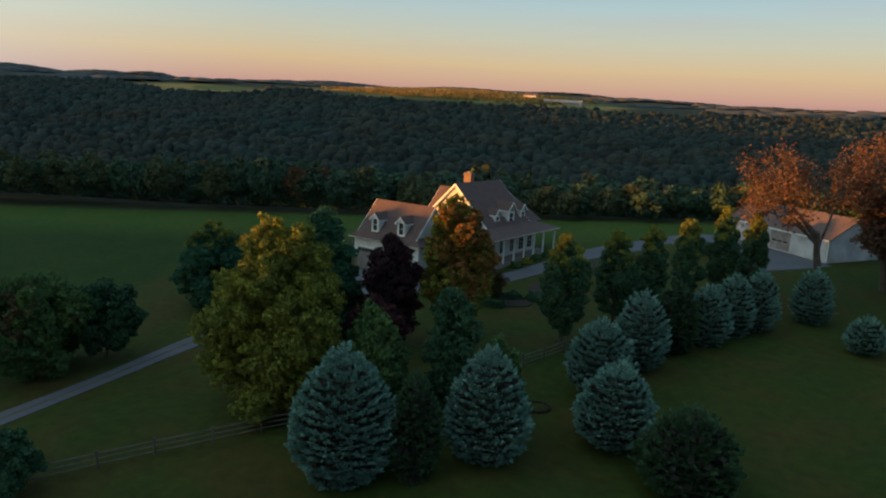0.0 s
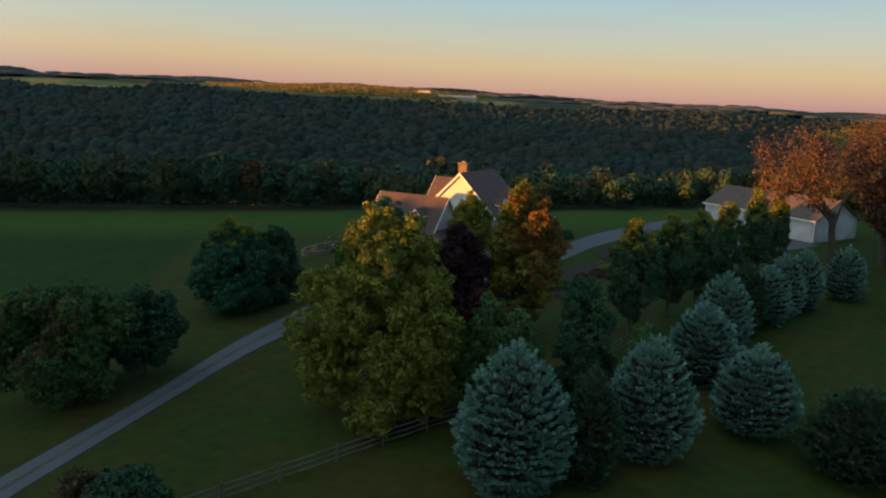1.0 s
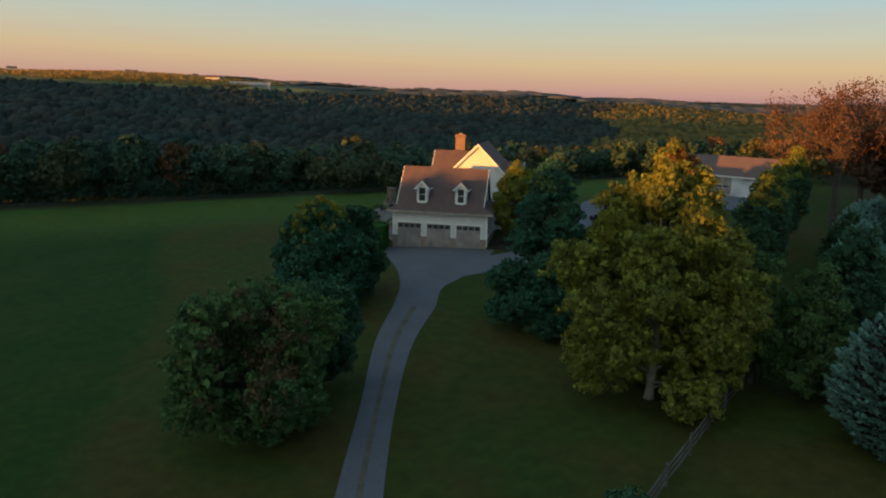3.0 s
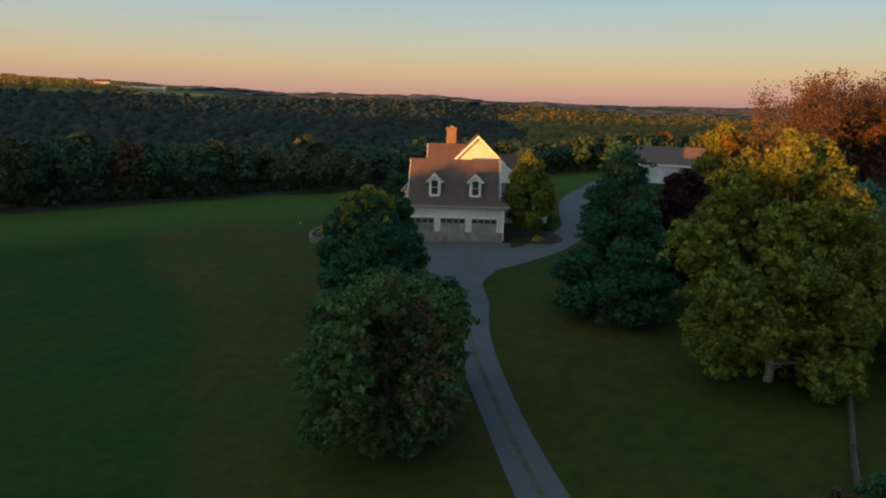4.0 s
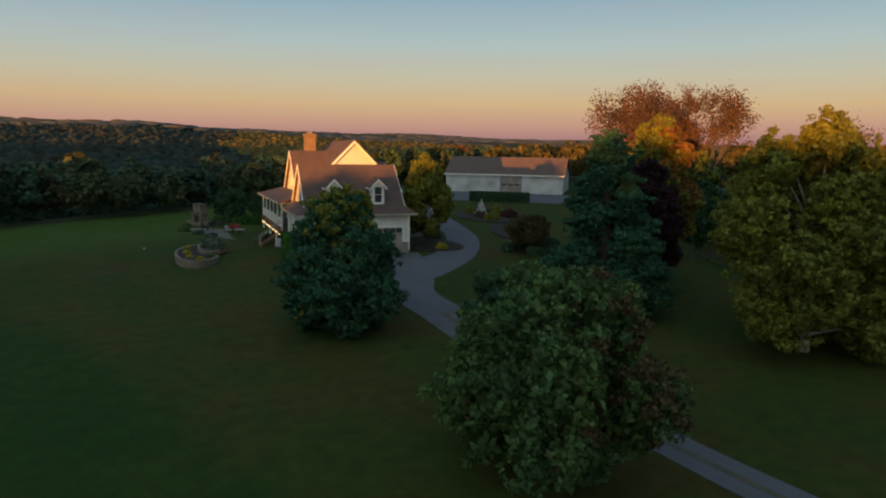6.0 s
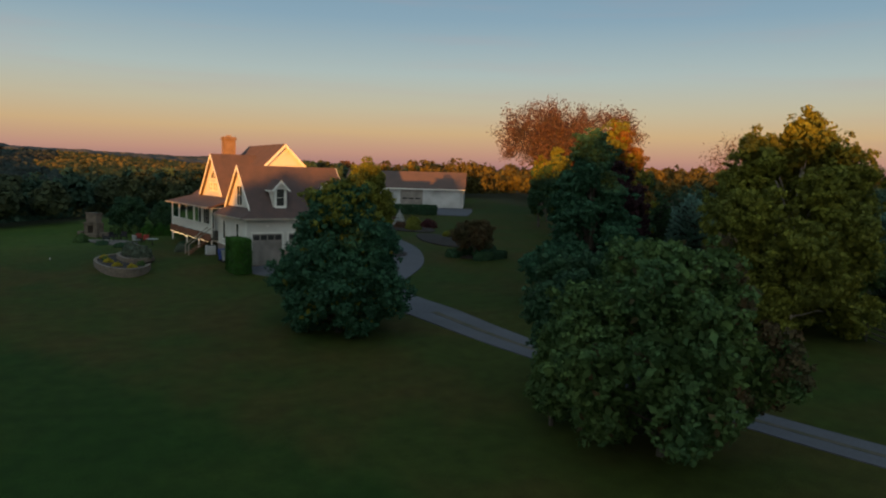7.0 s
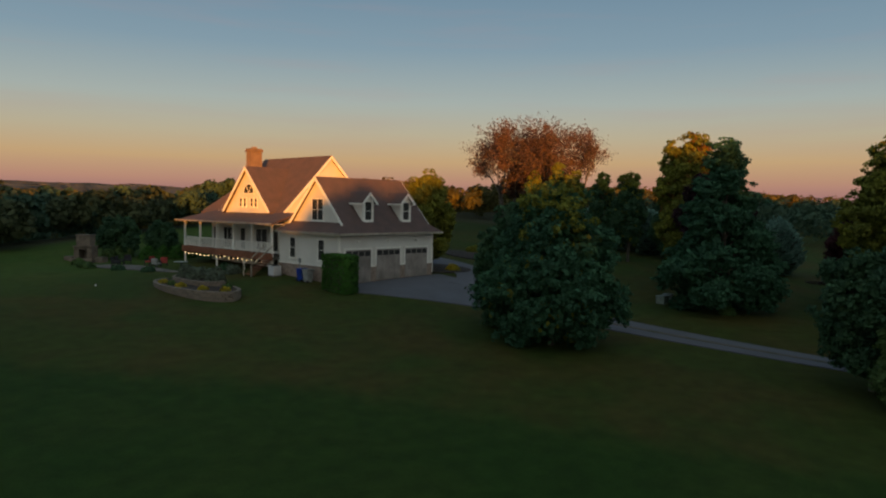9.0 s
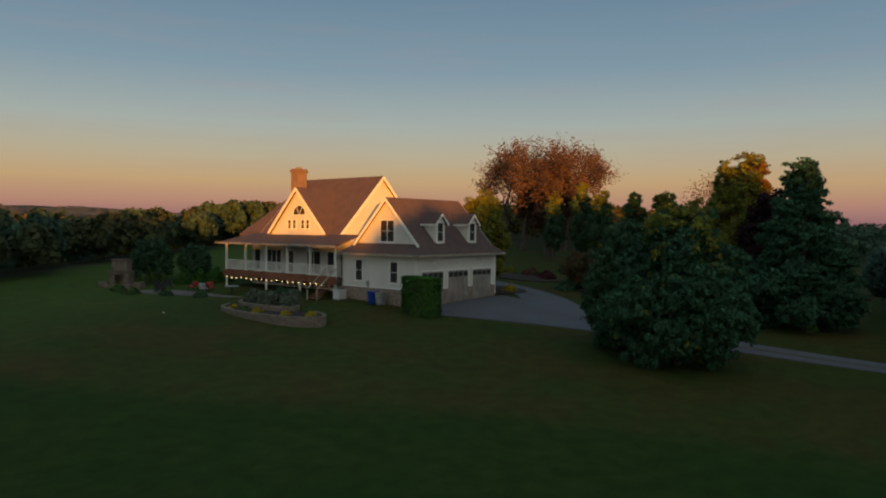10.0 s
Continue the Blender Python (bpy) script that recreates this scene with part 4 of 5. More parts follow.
def window(at, across, w, h, parts=(1, 2), arch=False, depth=0.06, label="", frame_w=0.09, name="window"):
    """A window in a wall: frame, panes and glazing bars. at: lower middle on the wall's face; across: way along the wall."""
    a = Vector(across).normalized()
    out = a.cross(Vector((0, 0, 1)))
    m = Matrix((( a.x, out.x, 0, at[0]), (a.y, out.y, 0, at[1]), (0, 0, 1, at[2]), (0, 0, 0, 1)))
    bm = bmesh.new()
    f = frame_w
    if arch:
        n = 12
        ring = [(math.cos(math.pi * k / n), math.sin(math.pi * k / n)) for k in range(n + 1)]
        R = w / 2
        for (c0, s0), (c1, s1) in zip(ring, ring[1:]):
            slab(bm, [m @ Vector(p) for p in ((c0 * R, depth, s0 * h), (c1 * R, depth, s1 * h), (c1 * (R + f), depth, s1 * (h + f)), (c0 * (R + f), depth, s0 * (h + f)))],
                 depth + 0.03, -out)
        box(bm, -R - f, R + f, -0.03, depth + 0.02, -f, 0, m)
        for q in (60, 120):
            c, s = math.cos(radians(q)), math.sin(radians(q))
            slab(bm, [m @ Vector(p) for p in ((-0.02, depth * 0.8, 0), (0.02, depth * 0.8, 0), (c * R + 0.02, depth * 0.8, s * h), (c * R - 0.02, depth * 0.8, s * h))], depth, -out)
        fr = hpart(name, bm, M["trim"], label)
        bm = bmesh.new()
        slab(bm, [m @ Vector((c * R, 0.02, s * h)) for c, s in ring], 0.05, -out)
        hpart("pane", bm, M["glass"], parent=fr)
        return fr
    box(bm, -w / 2 - f, w / 2 + f, -0.03, depth, -f, 0, m)
    box(bm, -w / 2 - f, w / 2 + f, -0.03, depth, h, h + f, m)
    box(bm, -w / 2 - f, -w / 2, -0.03, depth, 0, h, m)
    box(bm, w / 2, w / 2 + f, -0.03, depth, 0, h, m)
    box(bm, -w / 2 - f - 0.04, w / 2 + f + 0.04, 0, depth + 0.05, -f - 0.05, -f, m)
    nx_, nz_ = parts
    for i in range(1, nx_):
        u = -w / 2 + w * i / nx_
        box(bm, u - 0.03, u + 0.03, 0.0, depth * 0.8, 0, h, m)
    for i in range(1, nz_):
        v = h * i / nz_
        box(bm, -w / 2, w / 2, 0.0, depth * 0.7, v - 0.022, v + 0.022, m)
    fr = hpart(name, bm, M["trim"], label)
    for i in range(nx_):
        for j in range(nz_):
            bm = bmesh.new()
            box(bm, -w / 2 + w * i / nx_ + 0.01, -w / 2 + w * (i + 1) / nx_ - 0.01, -0.05, 0.02, h * j / nz_ + 0.01, h * (j + 1) / nz_ - 0.01, m)
            hpart("pane", bm, M["glass"], parent=fr)
    return fr


# garage block
GX0, GX1, GY0, GY1, GE, GR = -10.55, 0.03, 0.64, 9.2, 3.62, 8.30
hpart("garage_wall", boxes((GX0, GX1, GY0, GY1, 0.75, GE)), M["siding"])
hpart("stone_base", boxes((GX0 - 0.06, GX1 + 0.06, GY0 - 0.06, GY1, -1.3, 0.75)), M["stone"], "tan stone facing along the wall foot")
hpart("base_ledge", boxes((GX0 - 0.09, GX1 + 0.09, GY0 - 0.09, GY1, 0.75, 0.82)), M["trim"])
for x0 in (-10.05, -6.69, -3.33):
    x1 = x0 + 2.74
    zb = land1((x0 + x1) / 2, 0.5) + 0.06
    door = hpart("garage_door", boxes((x0, x1, GY0 - 0.10, GY0 + 0.02, zb, 2.22)), M["door"], "taupe panelled garage door with a row of lights")
    rows = 4
    hh = (2.22 - zb) / rows
    for r_ in range(rows):
        for c_ in range(4):
            a = x0 + 0.06 + c_ * (2.74 - 0.06) / 4
            b_ = a + (2.74 - 0.06) / 4 - 0.06
            if r_ == rows - 1:
                hpart("pane", boxes((a + 0.03, b_ - 0.03, GY0 - 0.125, GY0 - 0.09, zb + r_ * hh + 0.14, zb + (r_ + 1) * hh - 0.12)), M["glass"], parent=door)
            else:
                hpart("panel", boxes((a + 0.02, b_ - 0.02, GY0 - 0.118, GY0 - 0.09, zb + r_ * hh + 0.06, zb + (r_ + 1) * hh - 0.06)), M["door"], parent=door)
    hpart("door_trim", boxes((x0 - 0.12, x0, GY0 - 0.13, GY0, 0.82, 2.36), (x1, x1 + 0.12, GY0 - 0.13, GY0, 0.82, 2.36), (x0, x1, GY0 - 0.13, GY0, 2.22, 2.36)), M["trim"])
    hpart("wall_lamp", boxes((x0 + 1.25, x0 + 1.49, GY0 - 0.22, GY0, 2.86, 2.98)), M["trim"], "small white wall lamp")
for x in (-10.62, 0.02):
    hpart("corner_board", boxes((x - 0.04, x + 0.12, GY0 - 0.04, GY0 + 0.1, 0.82, GE - 0.05)), M["trim"])
hpart("downspout", boxes((0.08, 0.17, GY0 - 0.08, GY0 + 0.02, -0.1, GE - 0.1)), M["trim"])


def hip_skirt(bm, outer, inner, z0, z1, thick=0.16):
    (ax0, ax1, ay0, ay1), (bx0, bx1, by0, by1) = outer, inner
    o = [(ax0, ay0, z0), (ax1, ay0, z0), (ax1, ay1, z0), (ax0, ay1, z0)]
    i = [(bx0, by0, z1), (bx1, by0, z1), (bx1, by1, z1), (bx0, by1, z1)]
    for k in range(4):
        slab(bm, [o[k], o[(k + 1) % 4], i[(k + 1) % 4], i[k]], thick)


bm = bmesh.new()
hip_skirt(bm, (-11.15, 0.74, -0.05, 8.95), (-9.93, -0.60, 0.78, 8.1), GE + 0.02, 4.45)
hpart("pent_roof", bm, M["shingle"], "low brown-grey shingle skirt roof")
for sgn in (0, 1):
    bm = bmesh.new()
    ye, yr = (0.70, 4.44) if sgn == 0 else (8.18, 4.44)
    slab(bm, [(-10.22, ye, 4.38), (-0.35, ye, 4.38), (-0.35, yr, GR), (-10.22, yr, GR)], 0.17)
    hpart("garage_roof", bm, M["shingle"], "steep brown-grey shingle roof over the garage")
bm = bmesh.new()
slab(bm, [(-9.93, 0.8, 4.40), (-9.93, 8.08, 4.40), (-9.93, 4.44, GR - 0.2)], 0.2, (1, 0, 0))
hpart("garage_gable", bm, M["siding"], "white gable end above a low pent roof")
bm = bmesh.new()
slab(bm, [(-0.60, 0.8, 4.40), (-0.60, 8.08, 4.40), (-0.60, 4.44, GR - 0.2)], 0.2, (-1, 0, 0))
hpart("garage_gable", bm, M["siding"], "white gable end above a low pent roof")


def rake(x, y0, yr, z0, zr, w=0.24, out=-0.3):
    """White boards under a gable's sloping edges (gable facing along x)."""
    for ye in (y0, 2 * yr - y0):
        d = w
        bm = bmesh.new()
        slab(bm, [(x, ye, z0 - 0.02), (x, yr, zr - 0.02), (x, yr, zr - d * 1.35), (x, ye, z0 - d * 1.35)], 0.06, (1 if out > 0 else -1, 0, 0))
        hpart("rake_board", bm, M["trim"], "white board along the gable edge")


rake(-10.22, 0.70, 4.44, 4.38, GR)
rake(-0.35, 0.70, 4.44, 4.38, GR, out=0.3)
hpart("gutter", boxes((-11.2, 0.8, -0.14, -0.02, GE - 0.16, GE)), M["gutter"], "tan gutter along the eave")
hpart("gutter", boxes((-11.25, -11.13, -0.14, 9.0, GE - 0.16, GE)), M["gutter"], "tan gutter along the eave")
hpart("soffit", boxes((-11.13, 0.70, -0.02, 8.95, GE - 0.17, GE - 0.13)), M["trim"])
window((-9.93, 4.44, 4.62), (0, -1, 0), 1.5, 1.75, (2, 2), label="white double window in the gable")
window((-10.55, 7.15, 1.32), (0, -1, 0), 0.78, 1.7, (1, 2), label="tall white-framed window")
window((-10.55, 3.08, 1.30), (0, -1, 0), 0.78, 1.66, (1, 2), label="tall white-framed window")


def dormer(x, y, zb, zt, w, run, face, arch=False):
    """A gabled roof dormer. face: 'y' looks along -y, 'x' along +x. Its face stands at (x, y)."""
    if face == "y":
        m = Matrix(((1, 0, 0, x), (0, 1, 0, y), (0, 0, 1, 0), (0, 0, 0, 1)))
    else:
        m = Matrix(((0, -1, 0, x), (1, 0, 0, y), (0, 0, 1, 0), (0, 0, 0, 1)))
    P = lambda u, d, z: tuple(m @ Vector((u, d, z)))
    rise = w * 0.5 * 1.02
    ze = zt - rise - 0.05
    bm = bmesh.new()
    slab(bm, [P(-w / 2, 0, zb), P(w / 2, 0, zb), P(w / 2, 0, ze), P(0, 0, zt - 0.1), P(-w / 2, 0, ze)], run, tuple((m.to_3x3() @ Vector((0, 1, 0)))))
    ob = hpart("dormer", bm, M["siding"], "white gabled dormer with a tall window")
    bm = bmesh.new()
    o = 0.22
    for s_ in (-1, 1):
        slab(bm, [P(s_ * (w / 2 + o), -0.25, ze - o * 1.02 + 0.08), P(0, -0.25, zt + 0.06), P(0, run + 0.5, zt + 0.06), P(s_ * (w / 2 + o), run + 0.2, ze - o * 1.02 + 0.08)], 0.12)
    hpart("dormer_roof", bm, M["shingle"], parent=ob)
    bm = bmesh.new()
    for s_ in (-1, 1):
        slab(bm, [P(s_ * (w / 2 + o), -0.25, ze - o + 0.03), P(0, -0.25, zt), P(0, -0.25, zt - 0.24), P(s_ * (w / 2 + o - 0.1), -0.25, ze - o - 0.12)], 0.06,
             tuple((m.to_3x3() @ Vector((0, -1, 0)))))
        slab(bm, [P(s_ * (w / 2 + o), -0.25, ze - o + 0.03), P(s_ * (w / 2 + o), run * 0.9, ze - o + 0.03), P(s_ * (w / 2 + o), run * 0.9, ze - o - 0.12), P(s_ * (w / 2 + o), -0.25, ze - o - 0.12)], 0.05,
             tuple((m.to_3x3() @ Vector((s_, 0, 0)))))
    hpart("dormer_trim", bm, M["trim"], parent=ob)
    ax = tuple(m.to_3x3() @ Vector((1, 0, 0)))
    hw, hh_ = w * 0.56, (ze - zb) * 0.86
    window(P(0, 0, zb + 0.14), ax, hw, hh_ if not arch else hh_ * 0.8, (1, 2), label="white-framed sash window", frame_w=0.14)
    if arch:
        window(P(0, 0, zb + 0.14 + hh_ * 0.8 + 0.05), ax, hw, hw * 0.75, arch=True, label="pointed arch window light")
    return ob


for x in (-7.37, -2.99):
    dormer(x, 0.90, 4.55, 7.0, 1.28, 2.0, "y")

# main block
RX, RZ, Y0, Y1 = -2.65, 10.80, 12.25, 23.5
EW, EE, EZ = -8.4, 3.1, 5.05
hpart("main_wall", boxes((-8.3, 3.0, Y0 + 0.05, 25.2, -1.6, EZ)), M["siding"])
bm = bmesh.new()
slope_w = (RZ - EZ) / (RX - EW)
for xe in (EW, EE):
    slab(bm, [(xe, Y0 - 0.28, EZ), (RX, Y0 - 0.28, RZ), (RX, Y1 + 0.3, RZ), (xe, Y1 + 0.3, EZ)], 0.2)
# lower rear wing with a hipped end
for xe in (EW, EE):
    slab(bm, [(xe, Y1, EZ - 0.05), (RX + (xe - RX) * 0.32, Y1, 9.0), (RX + (xe - RX) * 0.02, 26.2, 9.0), (xe, 27.3, EZ - 0.05)], 0.2)
slab(bm, [(RX - 1.9, Y1, 9.0), (RX + 1.9, Y1, 9.0), (RX, 26.2, 9.0)], 0.15)
slab(bm, [(EW, 27.3, EZ - 0.05), (EE, 27.3, EZ - 0.05), (RX, 26.2, 9.0)], 0.2)
hpart("main_roof", bm, M["shingle"], "steep brown-grey shingle roof")
bm = bmesh.new()
slab(bm, [(EW + 0.1, Y0, EZ - 0.1), (EE - 0.1, Y0, EZ - 0.1), (RX, Y0, RZ - 0.25)], 0.2, (0, 1, 0))
hpart("main_gable", bm, M["siding"], "white gable end of the main roof")
bm = bmesh.new()
slab(bm, [(EW + 0.1, Y1, EZ - 0.1), (EE - 0.1, Y1, EZ - 0.1), (RX, Y1, RZ - 0.25)], 0.2, (0, -1, 0))
hpart("main_gable", bm, M["siding"], "white gable end of the main roof")
for xe in (EW, EE):
    for yy, w_ in ((Y0 - 0.28, (0, -1, 0)), (Y1 + 0.3, (0, 1, 0))):
        bm = bmesh.new()
        slab(bm, [(xe, yy, EZ - 0.02), (RX, yy, RZ - 0.02), (RX, yy, RZ - 0.36), (xe, yy, EZ - 0.36)], 0.06, w_)
        hpart("rake_board", bm, M["trim"], "white board along the gable edge")
# west cross gable with the arched window
CY, CZ, CB, CX = 17.45, 9.58, 5.12, -8.7
half = 4.35
bm = bmesh.new()
for s_ in (-1, 1):
    slab(bm, [(CX - 0.32, CY + s_ * half, CB), (CX - 0.32, CY, CZ), (-3.7, CY, CZ), (-8.2, CY + s_ * half, CB)], 0.18)
hpart("cross_roof", bm, M["shingle"], "steep cross-gable roof")
bm = bmesh.new()
slab(bm, [(CX, CY - half + 0.15, CB - 0.1), (CX, CY + half - 0.15, CB - 0.1), (CX, CY, CZ - 0.22)], 0.25, (1, 0, 0))
hpart("cross_gable", bm, M["siding"], "white gable with an arched window")
for s_ in (-1, 1):
    bm = bmesh.new()
    slab(bm, [(CX - 0.32, CY + s_ * half, CB - 0.01), (CX - 0.32, CY, CZ - 0.02), (CX - 0.32, CY, CZ - 0.36), (CX - 0.32, CY + s_ * (half - 0.32), CB - 0.04)], 0.06, (-1, 0, 0))
    hpart("rake_board", bm, M["trim"], "white board along the gable edge")
window((CX, CY - 0.2, 6.95), (0, -1, 0), 1.75, 0.86, arch=True, label="half-round window in the gable")
for dy in (1.45, 0.72, -0.52, -1.25):
    window((CX, CY - 0.2 + dy, 5.62), (0, -1, 0), 0.42, 0.82, (1, 2), label="small upright gable window", frame_w=0.07)
# chimney
chim = hpart("chimney", boxes((-6.75, -5.45, 20.05, 20.95, 6.5, 11.25)), M["brick"], "square brick chimney with a corbelled top")
hpart("chimney_cap", boxes((-6.85, -5.35, 19.95, 21.05, 11.25, 11.45), (-6.78, -5.42, 20.02, 20.98, 11.45, 11.6)), M["brick"], parent=chim)
hpart("flue", boxes((-6.35, -5.85, 20.3, 20.7, 11.6, 11.78)), M["stone"], parent=chim)
# east dormers, the middle one larger
dormer(2.35, 15.49, 5.15, 7.55, 1.3, 2.4, "x", True)
dormer(2.55, 18.93, 5.1, 8.3, 1.9, 2.6, "x", True)
dormer(2.35, 22.6, 5.15, 7.75, 1.3, 2.4, "x", True)

# porches: west deck on posts over a walk-out level, east front porch
PW, PE, PZ = -11.6, 6.1, 4.2
bm = bmesh.new()
slab(bm, [(PW, 8.9, PZ), (-8.35, 9.4, 5.12), (-8.35, 24.9, 5.12), (PW, 26.3, PZ)], 0.16)
slab(bm, [(PW, 26.3, PZ), (-8.35, 24.9, 5.12), (3.05, 24.9, 5.12), (PE, 27.6, PZ)], 0.16)
slab(bm, [(PE, 8.9, PZ), (PE, 27.6, PZ), (3.05, 24.9, 5.12), (3.05, 12.2, 5.12)], 0.16)
slab(bm, [(0.3, 8.9, PZ), (PE, 8.9, PZ), (3.05, 12.2, 5.12), (0.3, 12.2, 5.12)], 0.16)
hpart("porch_roof", bm, M["shingle"], "shallow brown-grey porch roof round the house")
hpart("gutter", boxes((PW - 0.1, PW + 0.02, 8.9, 26.35, PZ - 0.16, PZ)), M["gutter"], "tan gutter along the porch eave")
hpart("gutter", boxes((PE - 0.02, PE + 0.1, 8.9, 27.6, PZ - 0.16, PZ)), M["gutter"], "tan gutter along the porch eave")
hpart("gutter", boxes((PW, PE, 26.9, 27.0, PZ - 0.16, PZ)), M["gutter"])
hpart("porch_ceiling", boxes((PW + 0.1, -8.2, 9.0, 26.0, PZ - 0.14, PZ - 0.1)), M["trim"])
hpart("porch_deck", boxes((PW + 0.35, -8.2, 9.25, 25.9, 0.95, 1.2)), M["wood"], "raised porch deck")
hpart("deck_skirt", boxes((PW + 0.3, PW + 0.36, 9.25, 25.9, 0.86, 1.5)), M["deck"], "red-brown fascia boards below the porch rail")
hpart("deck_skirt", boxes((PW + 0.3, -8.2, 25.9, 25.96, 0.86, 1.5)), M["deck"])
for y in (9.5, 12.8, 16.0, 19.15, 22.4, 25.6):
    hpart("porch_post", boxes((PW + 0.4, PW + 0.56, y - 0.08, y + 0.08, 1.2, PZ - 0.16)), M["trim"], "square white porch post")
for y in (9.5, 14.2, 19.15, 25.6):
    hpart("deck_post", boxes((PW + 0.42, PW + 0.56, y - 0.07, y + 0.07, land1(PW, y) - 0.1, 0.95)), M["trim"])
for z in (1.55, 2.40):
    hpart("rail", boxes((PW + 0.42, PW + 0.52, 9.3, 25.7, z, z + 0.07)), M["trim"])
bal = mesh_of("baluster", [(sx * 0.02, sy * 0.02, z) for z in (1.6, 2.4) for sx, sy in ((-1, -1), (1, -1), (1, 1), (-1, 1))],
              [(0, 3, 2, 1), (4, 5, 6, 7), (0, 1, 5, 4), (1, 2, 6, 5), (2, 3, 7, 6), (3, 0, 4, 7)], [M["trim"]])
for k in range(108):
    ob = new("baluster", bal)
    ob.parent = house
    ob.matrix_parent_inverse = Matrix.Translation(-Vector(house.location))
    ob.location = (PW + 0.47, 9.45 + k * 0.15, 0)
# openings on the west wall behind the porch, and below it
for y, w_, k in ((24.3, 0.9, 1), (21.6, 2.2, 3), (19.0, 0.9, 1), (15.6, 1.9, 2), (13.2, 0.9, 1), (11.0, 1.7, 2)):
    if y > 12.4:
        window((-8.3, y, 1.35), (0, -1, 0), w_, 2.1, (k, 1), label="white-framed porch door or window")
hpart("link_wall", boxes((-8.3, 0.0, 9.2, Y0 + 0.05, -1.6, 4.5)), M["siding"])
window((-8.3, 10.9, 1.3), (0, -1, 0), 1.8, 2.1, (2, 1), label="white-framed porch door")
for y, w_ in ((23.6, 1.4), (20.6, 1.8), (16.4, 1.6), (13.4, 1.2)):
    window((-8.3, y, land1(-8.3, y) + 0.25), (0, -1, 0), w_, 1.2, (2, 1), label="lower-level patio window")
# steps from the porch to the lawn
bm = bmesh.new()
zg = land1(-12, 9)
for k in range(9):
    z = zg + 0.17 * (k + 1)
    box(bm, -13.3 + k * 0.25, -13.0 + k * 0.25, 9.3, 10.5, z - 0.06, z)
hpart("steps", bm, M["deck"], "red-brown wooden steps from porch to lawn")
for y in (9.28, 10.5):
    bm = bmesh.new()
    slab(bm, [(-13.4, y, zg + 0.85), (-11.2, y, zg + 2.5), (-11.2, y, zg + 2.6), (-13.4, y, zg + 0.95)], 0.06, (0, 1, 0))
    box(bm, -13.4, -13.3, y, y + 0.08, zg - 0.05, zg + 0.95)
    hpart("stair_rail", bm, M["gutter"])
# front porch on the east side
hpart("front_porch_floor", boxes((2.95, PE - 0.3, 9.3, 27.2, -0.2, 0.72)), M["stone"])
for y in (9.4, 12.2, 15.0, 17.8, 20.6, 23.4, 26.9):
    hpart("porch_post", boxes((PE - 0.55, PE - 0.37, y - 0.09, y + 0.09, 0.72, PZ - 0.16)), M["trim"], "square white porch post")
for y, w_ in ((13.6, 1.3), (16.2, 1.3), (18.9, 1.1), (21.5, 1.3), (24.0, 1.3)):
    window((3.0, y, 1.2), (0, 1, 0), w_, 2.2, (2, 2), label="white-framed front window")
# string lights under the deck
for k in range(20):
    y = 10.2 + k * 0.79
    bm = bmesh.new()
    bmesh.ops.create_icosphere(bm, subdivisions=1, radius=0.055)
    for v in bm.verts:
        v.co += Vector((PW + 0.28, y, 0.72 - 0.05 * math.sin(k * 1.9)))
    hpart("string_light_bulb", bm, M["bulb"], "small warm glowing bulb")

# ---------------------------------------------------------------- barn
BL = math.hypot(16.4, 12.3)
barn_z = 2.75
barn = thing("barn", (24.1, 53.0, barn_z), "long white metal barn with a brown-grey roof", "barn")
barn.rotation_euler = (0, 0, math.atan2(-12.3, 16.4))
DEP, BE, BRZ = 9.4, 3.1, 6.0


def bpart(name, bm, mat, label=""):
    return part(name, bm, mat, barn, label)


bpart("wall", boxes((0, BL, 0, DEP, -0.8, BE)), M["steel"])
bm = bmesh.new()
for y, yr in ((-0.4, DEP / 2), (DEP + 0.4, DEP / 2)):
    slab(bm, [(-0.4, y, BE - 0.1), (BL + 0.4, y, BE - 0.1), (BL + 0.4, yr, BRZ), (-0.4, yr, BRZ)], 0.16)
bpart("roof", bm, M["barn_roof"])
for x, w_ in ((0.0, (1, 0, 0)), (BL, (-1, 0, 0))):
    bpart("gable", slab(bmesh.new(), [(x, 0, BE), (x, DEP, BE), (x, DEP / 2, BRZ - 0.2)], 0.15, w_), M["steel"])
d0, d1 = BL * 0.47, BL * 0.66
door = bpart("sliding_door", boxes((d0, d1, -0.07, 0.02, 0.0, 2.9)), M["door"], "wide grey overhead door with three dark lights")
for k in range(3):
    a = d0 + 0.35 + k * (d1 - d0 - 0.5) / 3
    part("pane", boxes((a, a + 0.85, -0.09, -0.05, 1.15, 1.42)), M["glass"], door)
bpart("door_track", boxes((d0 - 0.15, d1 + 0.15, -0.12, 0, 2.9, 3.05)), M["trim"])
for k in range(1, 40):
    u = BL * k / 40
    if not d0 - 0.2 < u < d1 + 0.2:
        bpart("wall_rib", boxes((u - 0.03, u + 0.03, -0.025, 0.0, 0, BE - 0.15)), M["steel"])
bpart("eave_trim", boxes((-0.4, BL + 0.4, -0.46, -0.38, BE - 0.28, BE - 0.08)), M["trim"])
for x in (-0.05, BL - 0.05):
    bpart("corner_trim", boxes((x, x + 0.1, -0.04, 0.06, 0, BE - 0.1)), M["trim"])


